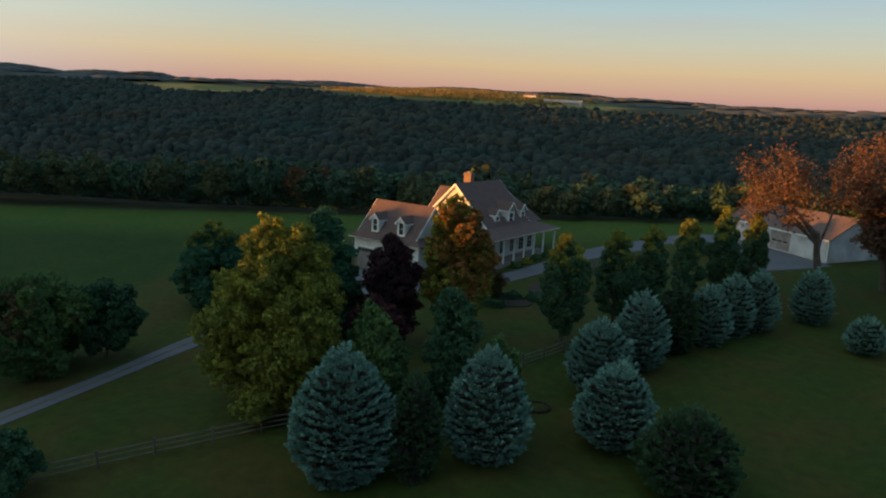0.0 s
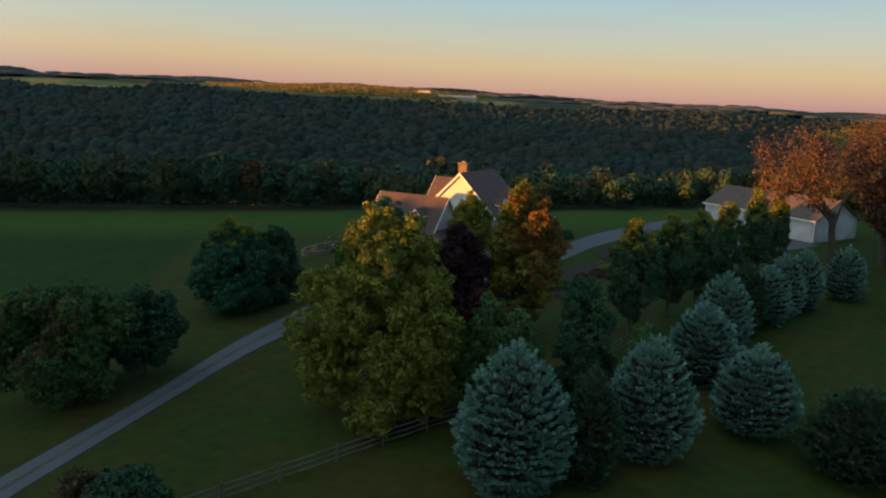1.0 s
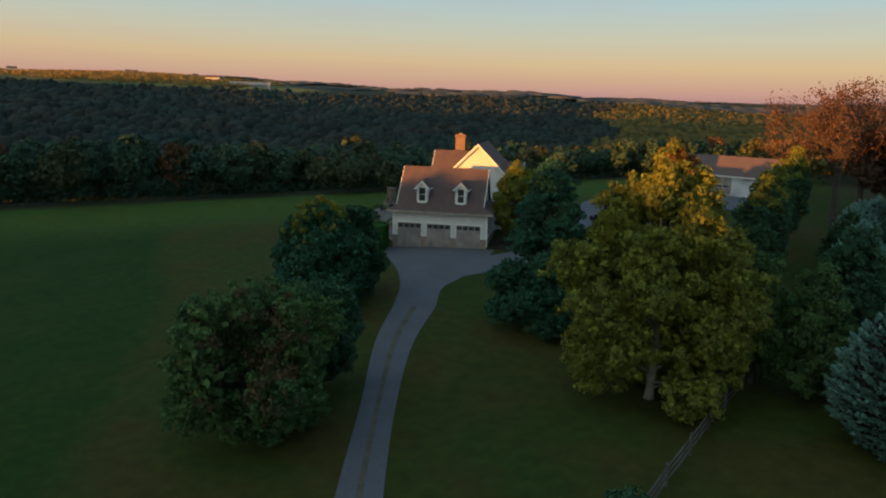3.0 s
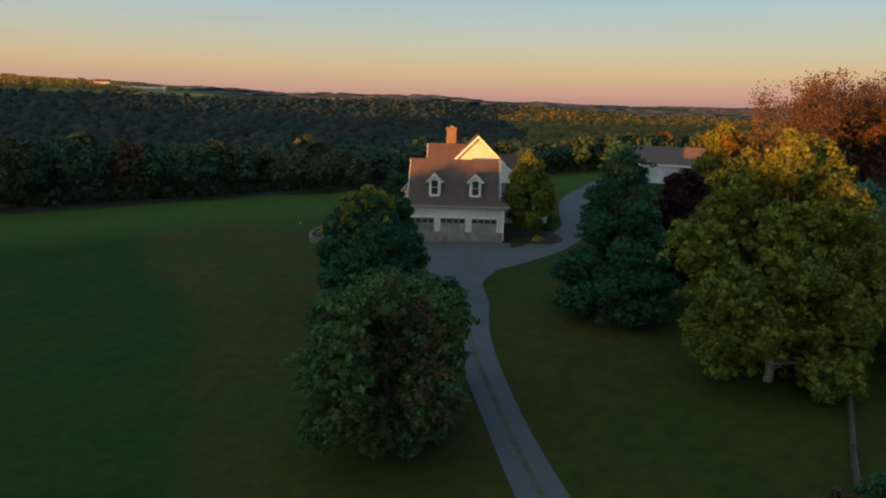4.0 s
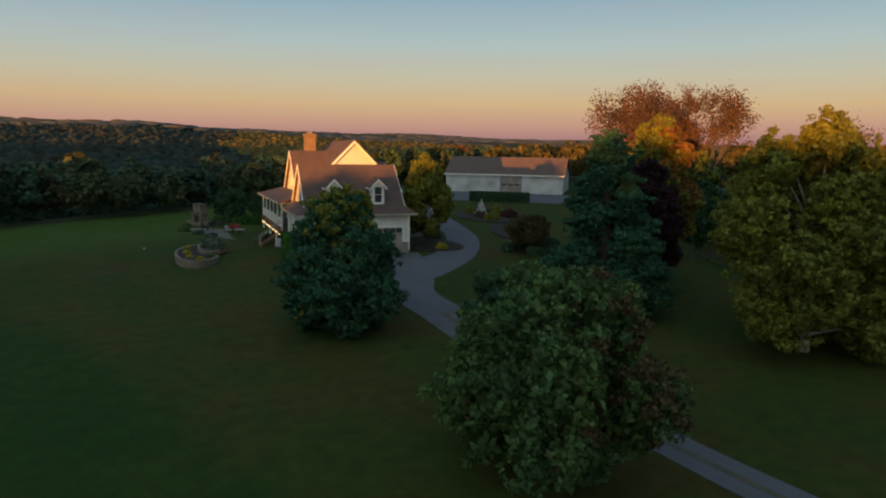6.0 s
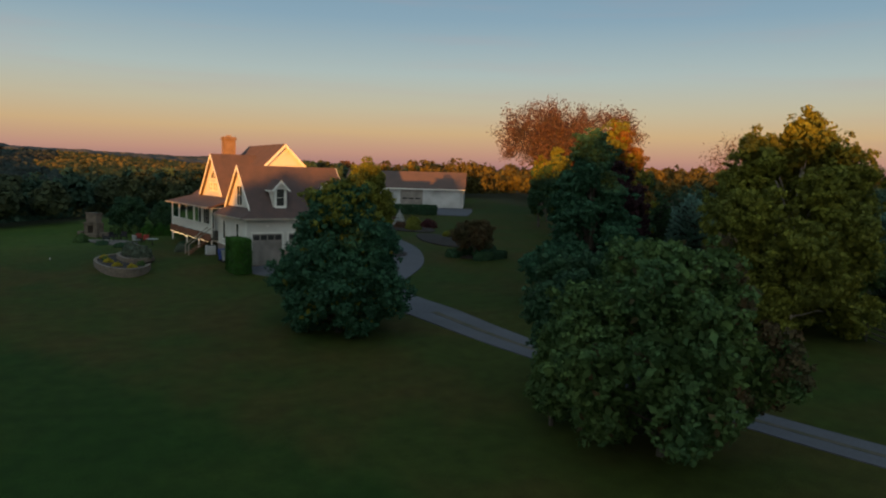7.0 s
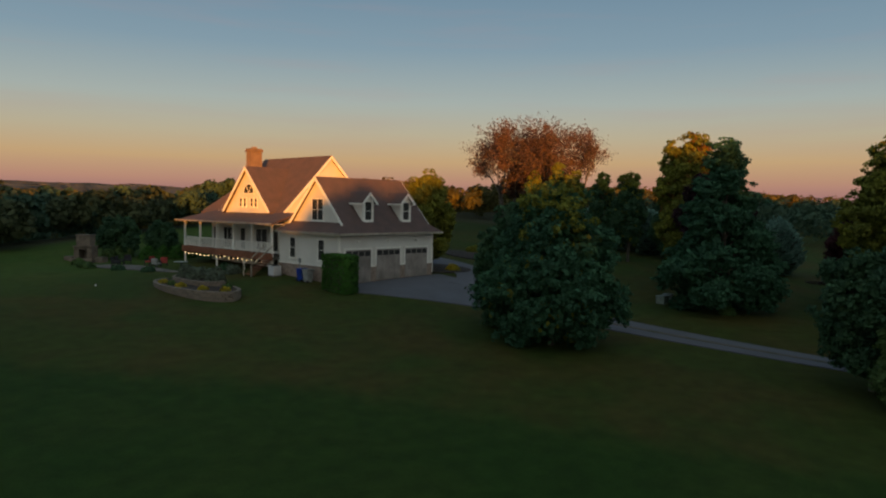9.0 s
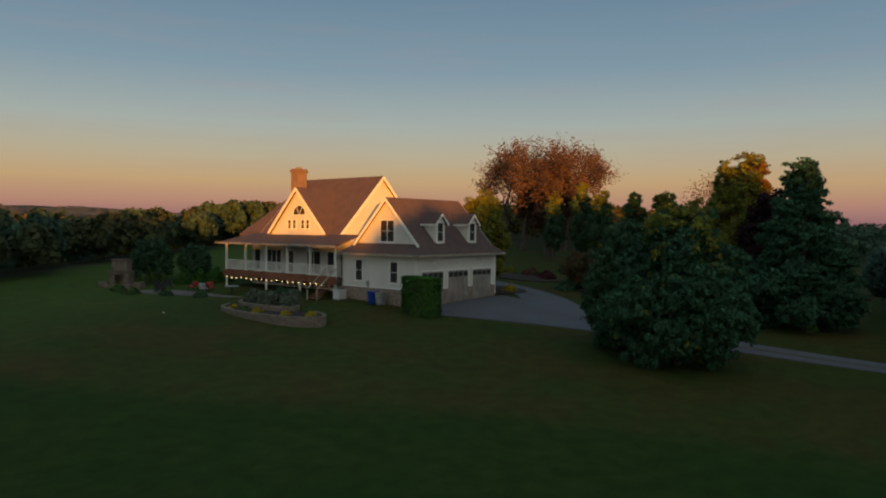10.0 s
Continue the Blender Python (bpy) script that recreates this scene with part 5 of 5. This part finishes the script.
# ---------------------------------------------------------------- garden
# clipped hedge at the garage corner
def hedge_block(name, x, y, lx, ly, h, label, mat="hedge", seed=1, n=5000, turn=0.0, size=0.09, z=None):
    rng = np.random.default_rng(seed)
    z0 = land1(x, y) if z is None else z
    ob = thing(name, (x, y, z0 - 0.02), label, "hedge")
    ob.rotation_euler = (0, 0, turn)
    p = rng.uniform(-1, 1, (n, 3))
    k = rng.integers(0, 5, n)
    for a in (0, 1):
        m = (k == 2 * a) | (k == 2 * a + 1)
        p[m, a] = np.where(k[m] % 2 == 0, -1, 1) * rng.uniform(0.9, 1.03, m.sum())
    p[k == 4, 2] = rng.uniform(0.9, 1.03, (k == 4).sum())
    nrm = p.copy()
    nrm[:, 2] = np.where(k == 4, 2, 0.2)
    # soften the corners
    p[:, :2] *= (1 - 0.10 * np.clip(np.abs(p[:, 0] * p[:, 1]), 0, 1))[:, None]
    pos = np.stack([p[:, 0] * lx / 2, p[:, 1] * ly / 2, (p[:, 2] * 0.5 + 0.5) * h], -1)
    bm = boxes((-lx * 0.36, lx * 0.36, -ly * 0.36, ly * 0.36, 0, h * 0.85))
    part("branch_core", bm, M["bark"], ob)
    f = new("foliage", leaves_mesh("foliage", pos, nrm, size, M[mat], rng))
    f.parent = ob
    return ob


hedge_block("hedge", -11.75, -0.9, 1.5, 3.2, 2.9, "tall clipped bright green hedge at the garage corner", seed=101, n=7000)

# raised planter of tan blocks, curved on the lawn side
planter = thing("raised_planter", (-20.0, 6.0, land1(-20, 6)), "curved raised bed walled with tan blocks", "planter")
pts = smooth_line([(-17.9, 4.4), (-18.7, 2.3), (-20.0, 1.3), (-21.2, 2.8), (-21.7, 6.0), (-21.5, 9.4), (-20.5, 12.2), (-18.8, 13.6)], 7)
bk = bmesh.new()
box(bk, -0.21, 0.21, -0.14, 0.14, 0, 0.19)
bmesh.ops.bevel(bk, geom=bk.edges[:], offset=0.015, segments=1, affect="EDGES")
blk = bpy.data.meshes.new("wall_block")
bk.to_mesh(blk)
bk.free()
blk.materials.append(M["block"])
P0 = Vector(planter.location)


def block_wall(path, courses, z_of):
    seg, acc = [], 0.0
    path = [Vector((p.x, p.y, 0)) for p in path]
    total = sum((b - a).length for a, b in zip(path, path[1:]))
    for c in range(courses):
        u = 0.21 + (0.21 if c % 2 else 0)
        while u < total - 0.1:
            w, i = u, 0
            while i < len(path) - 2 and w > (path[i + 1] - path[i]).length:
                w -= (path[i + 1] - path[i]).length
                i += 1
            d = (path[i + 1] - path[i]).normalized()
            p = path[i] + d * w
            ob = new("wall_block", blk)
            ob.parent = planter
            ob.location = (p.x - P0.x, p.y - P0.y, z_of(p.x, p.y) - P0.z + c * 0.195)
            ob.rotation_euler = (0, 0, math.atan2(d.y, d.x))
            u += 0.43


low_z = land1(-21, 4) - 0.35
block_wall(pts, 5, lambda x, y: low_z)
inner_pts = smooth_line([(-16.9, 7.6), (-18.2, 6.0), (-19.3, 6.8), (-19.5, 9.2), (-19.2, 11.6), (-18.0, 13.2)], 6)
block_wall(inner_pts, 2, lambda x, y: low_z + 0.85)
bm = bmesh.new()
slab(bm, [(p.x, p.y, low_z + 0.86) for p in pts], 0.7)
soil = part("soil", bm, M["mulch"], planter)
soil.location = -P0
bm = bmesh.new()
slab(bm, [(p.x, p.y, low_z + 1.18) for p in inner_pts], 0.5)
soil = part("soil", bm, M["mulch"], planter)
soil.location = -P0
for i, (x, y) in enumerate(((-19.6, 2.7), (-20.5, 4.4), (-20.7, 7.4), (-20.6, 10.6))):
    bush("yellow_mum", x, y, 0.42, 0.38, "yellow_flower", "round yellow flowering plant in the raised bed", 110 + i, 420, 0.06, "yellow plants in the bed", "flowers", low_z + 0.86)
for i, (x, y, r) in enumerate(((-17.9, 7.2, 0.85), (-18.4, 9.2, 0.9), (-18.2, 11.4, 0.8))):
    bush("ornamental_grass", x, y, r, 1.05, "grey_grass", "tuft of grey-green ornamental grass in the raised bed", 120 + i, 1300, 0.13, "grasses in the bed", "grass", low_z + 1.18)
for i, (x, y, r) in enumerate(((-18.6, 4.2, 0.4), (-20.7, 9.0, 0.35))):
    bush("low_plant", x, y, r, 0.4, "mid_green", "low green plant in the raised bed", 126 + i, 400, 0.07, "plants in the bed", "plant", low_z + 0.86)

# patio with an outdoor fireplace
pz = land1(-16, 24) + 0.02
patio = part("patio", (lambda bm: slab(bm, [(-11.4, 12, pz), (-11.4, 27, pz), (-14, 33, pz), (-19.5, 32.5, pz), (-20.0, 27, pz), (-16.4, 17.5, pz)], 0.6))(bmesh.new()),
             M["concrete"], None, "low paved patio beside the house", kind="structure")
fp = thing("outdoor_fireplace", (-18.6, 32.2, land1(-18.6, 32.2) - 0.1), "tan stone outdoor fireplace with a tall chimney", "fireplace")
part("hearth", boxes((-1.3, 1.3, -0.9, 0.5, 0, 0.42)), M["block"], fp)
part("firebox", boxes((-1.0, -0.45, -0.5, 0.5, 0.42, 1.35), (0.45, 1.0, -0.5, 0.5, 0.42, 1.35), (-0.45, 0.45, 0.3, 0.5, 0.42, 1.35), (-1.0, 1.0, -0.5, 0.5, 1.35, 1.6)), M["block"], fp)
part("mantel", boxes((-1.1, 1.1, -0.62, 0.5, 1.6, 1.72)), M["block"], fp)
part("chimney", boxes((-0.78, 0.78, -0.4, 0.45, 1.72, 2.75)), M["block"], fp)
part("cap", boxes((-0.86, 0.86, -0.48, 0.52, 2.75, 2.87)), M["block"], fp)
for s_ in (-1.75, 1.75):
    part("wood_box", boxes((s_ - 0.42, s_ + 0.42, -0.45, 0.45, 0, 0.6)), M["block"], fp)
fp.rotation_euler = (0, 0, radians(-55))


def lounge_chair(x, y, turn, mat, label):
    ob = thing("patio_chair", (x, y, pz), label, "chair", "patio seats")
    for sx in (-0.32, 0.32):
        for sy in (-0.3, 0.3):
            part("leg", boxes((sx - 0.03, sx + 0.03, sy - 0.03, sy + 0.03, 0, 0.34)), M["dark"], ob)
        part("arm", boxes((sx - 0.05, sx + 0.05, -0.34, 0.34, 0.56, 0.62), (sx - 0.03, sx + 0.03, -0.3, -0.24, 0.34, 0.56)), M["dark"], ob)
    part("seat", boxes((-0.32, 0.32, -0.34, 0.34, 0.34, 0.48)), mat, ob)
    part("backrest", boxes((-0.32, 0.32, 0.26, 0.38, 0.48, 0.92)), mat, ob)
    ob.rotation_euler = (0, 0, radians(turn))


for i, (x, y, a, m_) in enumerate(((-17.2, 27.4, 40, "dark"), (-16.0, 28.2, -20, "dark"), (-18.2, 25.8, 80, "dark"), (-15.0, 25.4, 200, "red_paint"), (-15.6, 22.6, 120, "grey_plastic"), (-14.4, 23.6, 160, "red_paint"))):
    lounge_chair(x, y, a, M[m_], "low patio armchair with %s cushions" % {"dark": "dark", "red_paint": "dull red", "grey_plastic": "grey"}[m_])
tb = thing("patio_table", (-14.6, 19.6, pz), "round pale patio table under the deck edge", "table")
bm = bmesh.new()
bmesh.ops.create_cone(bm, cap_ends=True, segments=20, radius1=0.65, radius2=0.65, depth=0.05)
bmesh.ops.translate(bm, verts=bm.verts, vec=(0, 0, 0.73))
part("tabletop", bm, M["grey_plastic"], tb)
part("pedestal", tube(bmesh.new(), [(0, 0, 0), (0, 0, 0.05), (0, 0, 0.71)], [0.3, 0.06, 0.05], 8), M["dark"], tb)
for i, (x, y, r, h, m_) in enumerate(((-12.9, 30.5, 0.95, 1.5, "hedge"), (-11.6, 29.6, 0.95, 1.45, "hedge"), (-10.3, 28.9, 1.0, 1.6, "hedge"), (-9.3, 28.2, 0.8, 1.3, "hedge"),
                                      (-16.2, 32.6, 0.7, 1.2, "mid_green"), (-15.0, 32.9, 0.55, 1.5, "mid_green"), (-14.0, 32.6, 0.5, 1.2, "mid_green"), (-20.2, 29.6, 0.7, 0.7, "mid_green"),
                                      (-20.6, 26.4, 0.8, 0.6, "mid_green"), (-19.0, 23.2, 0.7, 0.5, "dark_green"), (-17.7, 19.8, 0.7, 0.5, "dark_green"), (-13.2, 12.6, 0.8, 0.8, "grey_grass"), (-12.4, 15.4, 0.7, 0.7, "dark_green"))):
    bush("shrub", x, y, r, h, m_, "rounded green shrub round the patio", 130 + i, 1100, 0.10, "patio shrubs")
broadleaf("ornamental_tree", -14.4, 34.2, 4.6, 2.2, "dark_green", "dark low tree behind the patio", "round", 0.04, 5000, 0.15, 40, 150)
broadleaf("ornamental_tree", -10.5, 32.5, 4.0, 1.8, "dark_green", "dark low tree behind the patio", "round", 0.04, 4000, 0.15, 40, 151)

# bins and air unit by the side wall
def bin_(x, y, mat, label):
    z0 = land1(x, y)
    ob = thing("wheeled_bin", (x, y, z0), label, "bin", "bins by the wall")
    bm = bmesh.new()
    slab(bm, [(-0.24, -0.26, 0.08), (0.24, -0.26, 0.08), (0.24, 0.26, 0.08), (-0.24, 0.26, 0.08)], 0.02)
    a = [bm.verts.new((sx * 0.24, sy * 0.27, 0.08)) for sx, sy in ((-1, -1), (1, -1), (1, 1), (-1, 1))]
    b_ = [bm.verts.new((sx * 0.31, sy * 0.36, 1.02)) for sx, sy in ((-1, -1), (1, -1), (1, 1), (-1, 1))]
    for k in range(4):
        bm.faces.new((a[k], a[(k + 1) % 4], b_[(k + 1) % 4], b_[k]))
    part("body", bm, mat, ob)
    part("lid", boxes((-0.34, 0.34, -0.4, 0.38, 1.02, 1.1)), mat, ob)
    for sx in (-0.25, 0.25):
        part("wheel", tube(bmesh.new(), [(sx - 0.03, 0.28, 0.1), (sx + 0.03, 0.28, 0.1)], [0.1, 0.1], 10), M["dark"], ob)
    ob.rotation_euler = (0, 0, radians(95))


bin_(-11.5, 4.5, M["blue_plastic"], "blue wheeled bin beside the stone wall foot")
bin_(-11.45, 3.7, M["grey_plastic"], "grey wheeled bin beside the stone wall foot")
ac = thing("air_conditioner", (-11.5, 8.5, land1(-11.5, 8.5)), "pale grey outdoor air unit beside the wall", "air conditioner")
part("case", boxes((-0.4, 0.4, -0.4, 0.4, 0.06, 0.9)), M["steel"], ac)
part("pad", boxes((-0.5, 0.5, -0.5, 0.5, -0.1, 0.06)), M["concrete"], ac)
bm = bmesh.new()
bmesh.ops.create_cone(bm, cap_ends=True, segments=18, radius1=0.33, radius2=0.33, depth=0.04)
bmesh.ops.translate(bm, verts=bm.verts, vec=(0, 0, 0.92))
part("fan_grille", bm, M["dark"], ac)
meter = thing("utility_meter", (-10.62, 6.0, 0.9), "small grey meter on the wall", "meter")
part("case", boxes((-0.1, 0, -0.12, 0.12, 0, 0.4)), M["grey_plastic"], meter)
part("conduit", boxes((-0.06, 0, -0.03, 0.03, -1.0, 0)), M["grey_plastic"], meter)

# utility boxes by the drive
for x, w_, h_, m_, lab in ((6.6, 0.45, 0.62, "green_metal", "low green utility cabinet in the grass"), (7.5, 0.16, 0.66, "grey_plastic", "narrow grey utility pedestal in the grass")):
    ub = thing("utility_box", (x, -18.9, land1(x, -18.9)), lab, "utility box")
    part("body", boxes((-w_, w_, -0.35, 0.35, -0.1, h_ * 0.85)), M[m_], ub)
    part("lid", boxes((-w_ - 0.03, w_ + 0.03, -0.38, 0.38, h_ * 0.85, h_)), M[m_], ub)

# mulch beds and island planting in the front court
def bed(name, cx, cy, rx, ry, label):
    bm = bmesh.new()
    ring = []
    for k in range(28):
        a = math.tau * k / 28
        f = 1 + 0.08 * math.sin(3 * a + cx)
        x, y = cx + rx * f * math.cos(a), cy + ry * f * math.sin(a)
        ring.append(bm.verts.new((x, y, land1(x, y) + 0.10)))
    c = bm.verts.new((cx, cy, land1(cx, cy) + 0.28))
    for k in range(28):
        bm.faces.new((ring[k], ring[(k + 1) % 28], c))
    ext = bmesh.ops.extrude_face_region(bm, geom=bm.faces[:])
    for v in ext["geom"]:
        if isinstance(v, bmesh.types.BMVert):
            v.co.z -= 0.4
    return part(name, bm, M["mulch"], None, label, kind="structure")


bed("mulch_bed", 3.6, 4.0, 3.3, 3.9, "dark mulch bed at the house corner")
bed("mulch_bed", 17.6, 22.0, 3.2, 6.0, "planted island in the drive")
bed("mulch_bed", 13.6, -1.0, 3.4, 2.4, "dark planted bed beside the drive")
bed("mulch_bed", 16.2, 8.6, 2.9, 6.0, "dark planted bed along the court")
bush("yellow_mum", 4.0, 1.6, 0.75, 0.75, "yellow_flower", "yellow flowering plant in the mulch bed", 160, 900, 0.08, "", "flowers")
for i, (x, y, r, h, m_, lab) in enumerate((
        (10.6, -0.9, 1.0, 0.9, "dark_green", "dark low shrub beside the drive"), (12.4, -0.6, 1.2, 1.0, "dark_green", "dark low shrub beside the drive"), (14.4, 0.2, 1.2, 1.0, "dark_green", "dark low shrub beside the drive"),
        (16.4, 1.4, 1.1, 0.9, "dark_green", "dark low shrub beside the drive"), (16.9, 5.2, 1.0, 1.0, "maroon", "low maroon shrub in the bed"), (17.9, 8.0, 1.1, 1.1, "rust", "rusty low shrub in the bed"),
        (18.2, 11.2, 1.0, 0.9, "gold", "yellowing low shrub in the bed"), (17.4, 18.6, 1.2, 1.0, "gold", "yellowing low shrub in the island"), (16.8, 21.0, 1.0, 0.9, "rust", "rusty low shrub in the island"),
        (17.0, 24.6, 1.1, 1.0, "gold", "yellowing low shrub in the island"), (20.6, 20.2, 1.2, 1.2, "maroon", "maroon low shrub in the island"), (20.4, 23.6, 1.1, 1.2, "gold", "yellowing low shrub in the island"),
        (19.2, 26.2, 1.2, 1.0, "rust", "rusty low shrub in the island"), (5.4, 10.4 - 2.6, 0.9, 0.9, "dark_green", "dark shrub at the porch"), (7.0, 13.6, 0.9, 0.9, "mid_green", "olive shrub at the porch"),
        (7.1, 16.2, 0.9, 1.0, "gold", "yellowing shrub at the porch"), (7.1, 19.0, 0.9, 0.9, "mid_green", "olive shrub at the porch"), (7.3, 22.0, 1.0, 1.0, "mid_green", "olive shrub at the porch"), (7.6, 28.6, 1.3, 1.3, "dark_green", "dark shrub beyond the porch"),
        (6.4, -18.0 - 6.2, 0.6, 0.6, "mid_green", "small weedy shrub in the grass"))):
    bush("shrub", x, y, r, h, m_, lab, 170 + i, 1500, 0.11, "garden shrubs")
hedge_block("clipped_hedge", 26.5, 36.0, 9.5, 1.8, 1.5, "long dark clipped hedge before the barn yard", "dark_green", 200, 9000, radians(-37), 0.13)
hedge_block("clipped_hedge", 13.2, -3.6, 4.2, 1.1, 0.8, "low dark clipped hedge beside the lawn", "dark_green", 201, 4000, radians(8), 0.1)
broadleaf("weeping_tree", 12.2, -2.2, 3.6, 2.6, "rust_green", "low reddening ornamental tree beside the drive", "round", 0.30, 3000, 0.12, 40, 202)
# tiered stone ornament
pg = thing("stone_pagoda", (17.6, 22.6, land1(17.6, 22.6) + 0.2), "pale tiered stone garden ornament in the island bed", "garden ornament")
z = 0.0
for k, (w_, h_) in enumerate(((0.75, 0.28), (0.62, 0.12), (0.5, 0.3), (0.66, 0.12), (0.38, 0.28), (0.52, 0.11), (0.28, 0.24), (0.38, 0.1), (0.16, 0.22))):
    flare = k % 2 == 1
    bm = bmesh.new()
    a = [bm.verts.new((sx * w_, sy * w_, z)) for sx, sy in ((-1, -1), (1, -1), (1, 1), (-1, 1))]
    t_ = w_ * (0.55 if flare else 0.92)
    b_ = [bm.verts.new((sx * t_, sy * t_, z + h_)) for sx, sy in ((-1, -1), (1, -1), (1, 1), (-1, 1))]
    bm.faces.new(a[::-1]), bm.faces.new(b_)
    for i in range(4):
        bm.faces.new((a[i], a[(i + 1) % 4], b_[(i + 1) % 4], b_[i]))
    part("roof_tier" if flare else "body_tier", bm, M["statue"], pg)
    z += h_
part("finial", tube(bmesh.new(), [(0, 0, z), (0, 0, z + 0.12), (0, 0, z + 0.4)], [0.06, 0.1, 0.01], 8), M["statue"], pg)

# split-rail fence
def rail_fence(path, label):
    p0 = path[0]
    ob = thing("split_rail_fence", (p0[0], p0[1], land1(*p0)), label, "fence")
    rng = np.random.default_rng(5)
    o = Vector(ob.location)
    for i, (x, y) in enumerate(path):
        g = Vector((x, y, land1(x, y))) - o
        part("post", tube(bmesh.new(), [g + Vector((0, 0, -0.2)), g + Vector((rng.normal(0, 0.03), rng.normal(0, 0.03), 1.22))], [0.085, 0.075], 6), M["wood"], ob)
        if i + 1 < len(path):
            x2, y2 = path[i + 1]
            h_ = Vector((x2, y2, land1(x2, y2))) - o
            for z in (0.32, 0.68, 1.04):
                j = Vector((0, 0, z))
                m_ = g.lerp(h_, 0.5) + j + Vector((0, 0, -0.03 + rng.normal(0, 0.015)))
                part("rail", tube(bmesh.new(), [g + j, m_, h_ + j], [0.045, 0.06, 0.045], 5), M["wood"], ob)


rail_fence([(9.6, -55.6), (11.0, -51.8), (12.6, -48.0), (14.0, -44.9), (15.6, -41.6), (17.0, -38.6), (18.5, -35.6), (20.1, -32.6), (21.8, -29.6), (23.2, -26.6)], "weathered split-rail fence with three rails across the lawn")
rail_fence([(25.6, -17.2), (26.3, -14.6), (26.9, -11.8), (27.8, -9.2)], "short weathered split-rail fence by the upright trees")


# garden bench under the spruce
def bench(x, y, turn, mat, label):
    ob = thing("garden_bench", (x, y, land1(x, y)), label, "bench", "garden benches")
    for sx in (-0.62, 0.62):
        part("leg", boxes((sx - 0.04, sx + 0.04, -0.24, -0.16, 0, 0.44)), mat, ob)
        part("leg", boxes((sx - 0.04, sx + 0.04, 0.18, 0.26, 0, 0.9)), mat, ob)
        part("armrest", boxes((sx - 0.05, sx + 0.05, -0.28, 0.26, 0.62, 0.67), (sx - 0.04, sx + 0.04, -0.24, -0.18, 0.44, 0.62)), mat, ob)
    for k in range(4):
        part("seat_slat", boxes((-0.62, 0.62, -0.24 + 0.12 * k, -0.14 + 0.12 * k, 0.42, 0.46)), mat, ob)
    for k in range(3):
        part("back_slat", boxes((-0.62, 0.62, 0.2, 0.235, 0.52 + 0.14 * k, 0.62 + 0.14 * k)), mat, ob)
    ob.rotation_euler = (0, 0, radians(turn))


bench(28.9, -42.6, 205, M["trim"], "white wooden garden bench under the blue spruce")
bench(31.0, -41.4, 190, M["red_paint"], "faded red garden bench under the blue spruce")
# fire ring in the lawn between the spruces
fr_ = thing("fire_ring", (30.5, -23.5, land1(30.5, -23.5)), "low dark stone fire ring in the lawn", "fire pit")
for k in range(14):
    a = math.tau * k / 14
    part("stone", box(bmesh.new(), -0.17, 0.17, -0.12, 0.12, -0.05, 0.14, pose(0.95 * math.cos(a), 0.95 * math.sin(a), 0, 0, 0, math.degrees(a) + 90)), M["mulch"], fr_)
# white marker in the grass
mk = thing("lawn_marker", (-24.8, 13.4, land1(-24.8, 13.4)), "small white marker ball in the lawn", "marker")
bm = bmesh.new()
bmesh.ops.create_icosphere(bm, subdivisions=2, radius=0.07)
bmesh.ops.translate(bm, verts=bm.verts, vec=(0, 0, 0.06))
part("ball", bm, M["trim"], mk)


# ---------------------------------------------------------------- far farm buildings
def far_house(x, y, lx, ly, h, turn, wall, roof, label, name="farm_building"):
    z0 = land1(x, y)
    ob = thing(name, (x, y, z0), label, "building", "far farm buildings")
    part("wall", boxes((-lx / 2, lx / 2, -ly / 2, ly / 2, -3, h)), M[wall], ob)
    bm = bmesh.new()
    rz = h + ly * 0.3
    for s_ in (-1, 1):
        slab(bm, [(-lx / 2 - 0.5, s_ * (ly / 2 + 0.5), h - 0.2), (lx / 2 + 0.5, s_ * (ly / 2 + 0.5), h - 0.2), (lx / 2 + 0.5, 0, rz), (-lx / 2 - 0.5, 0, rz)], 0.3)
    part("roof", bm, M[roof], ob)
    for x_ in (-lx / 2, lx / 2):
        part("gable", slab(bmesh.new(), [(x_, -ly / 2, h), (x_, ly / 2, h), (x_, 0, rz - 0.3)], 0.3, (1 if x_ < 0 else -1, 0, 0)), M[wall], ob)
    ob.rotation_euler = (0, 0, radians(turn))


far_house(-490, 1010, 60, 11, 2.6, 20, "grey_plastic", "grey_plastic", "long pale grey poultry barn on the far plateau")
far_house(-452, 1000, 5, 5, 9, 0, "grey_plastic", "grey_plastic", "pale grey silo-like farm tower on the far plateau")
far_house(-565, 1040, 22, 12, 6, 10, "steel", "barn_roof", "white farm barn on the far plateau")
far_house(-800, 1180, 22, 11, 4, 30, "red_paint", "barn_roof", "red farm barn on the far plateau")
far_house(-860, 1230, 13, 9, 4, 0, "steel", "barn_roof", "white farmhouse on the far plateau")
far_house(-690, 1210, 13, 9, 4, 60, "steel", "barn_roof", "white farmhouse on the far plateau")
far_house(-900, 1000, 14, 10, 6, 40, "steel", "barn_roof", "white farmhouse on the far plateau")
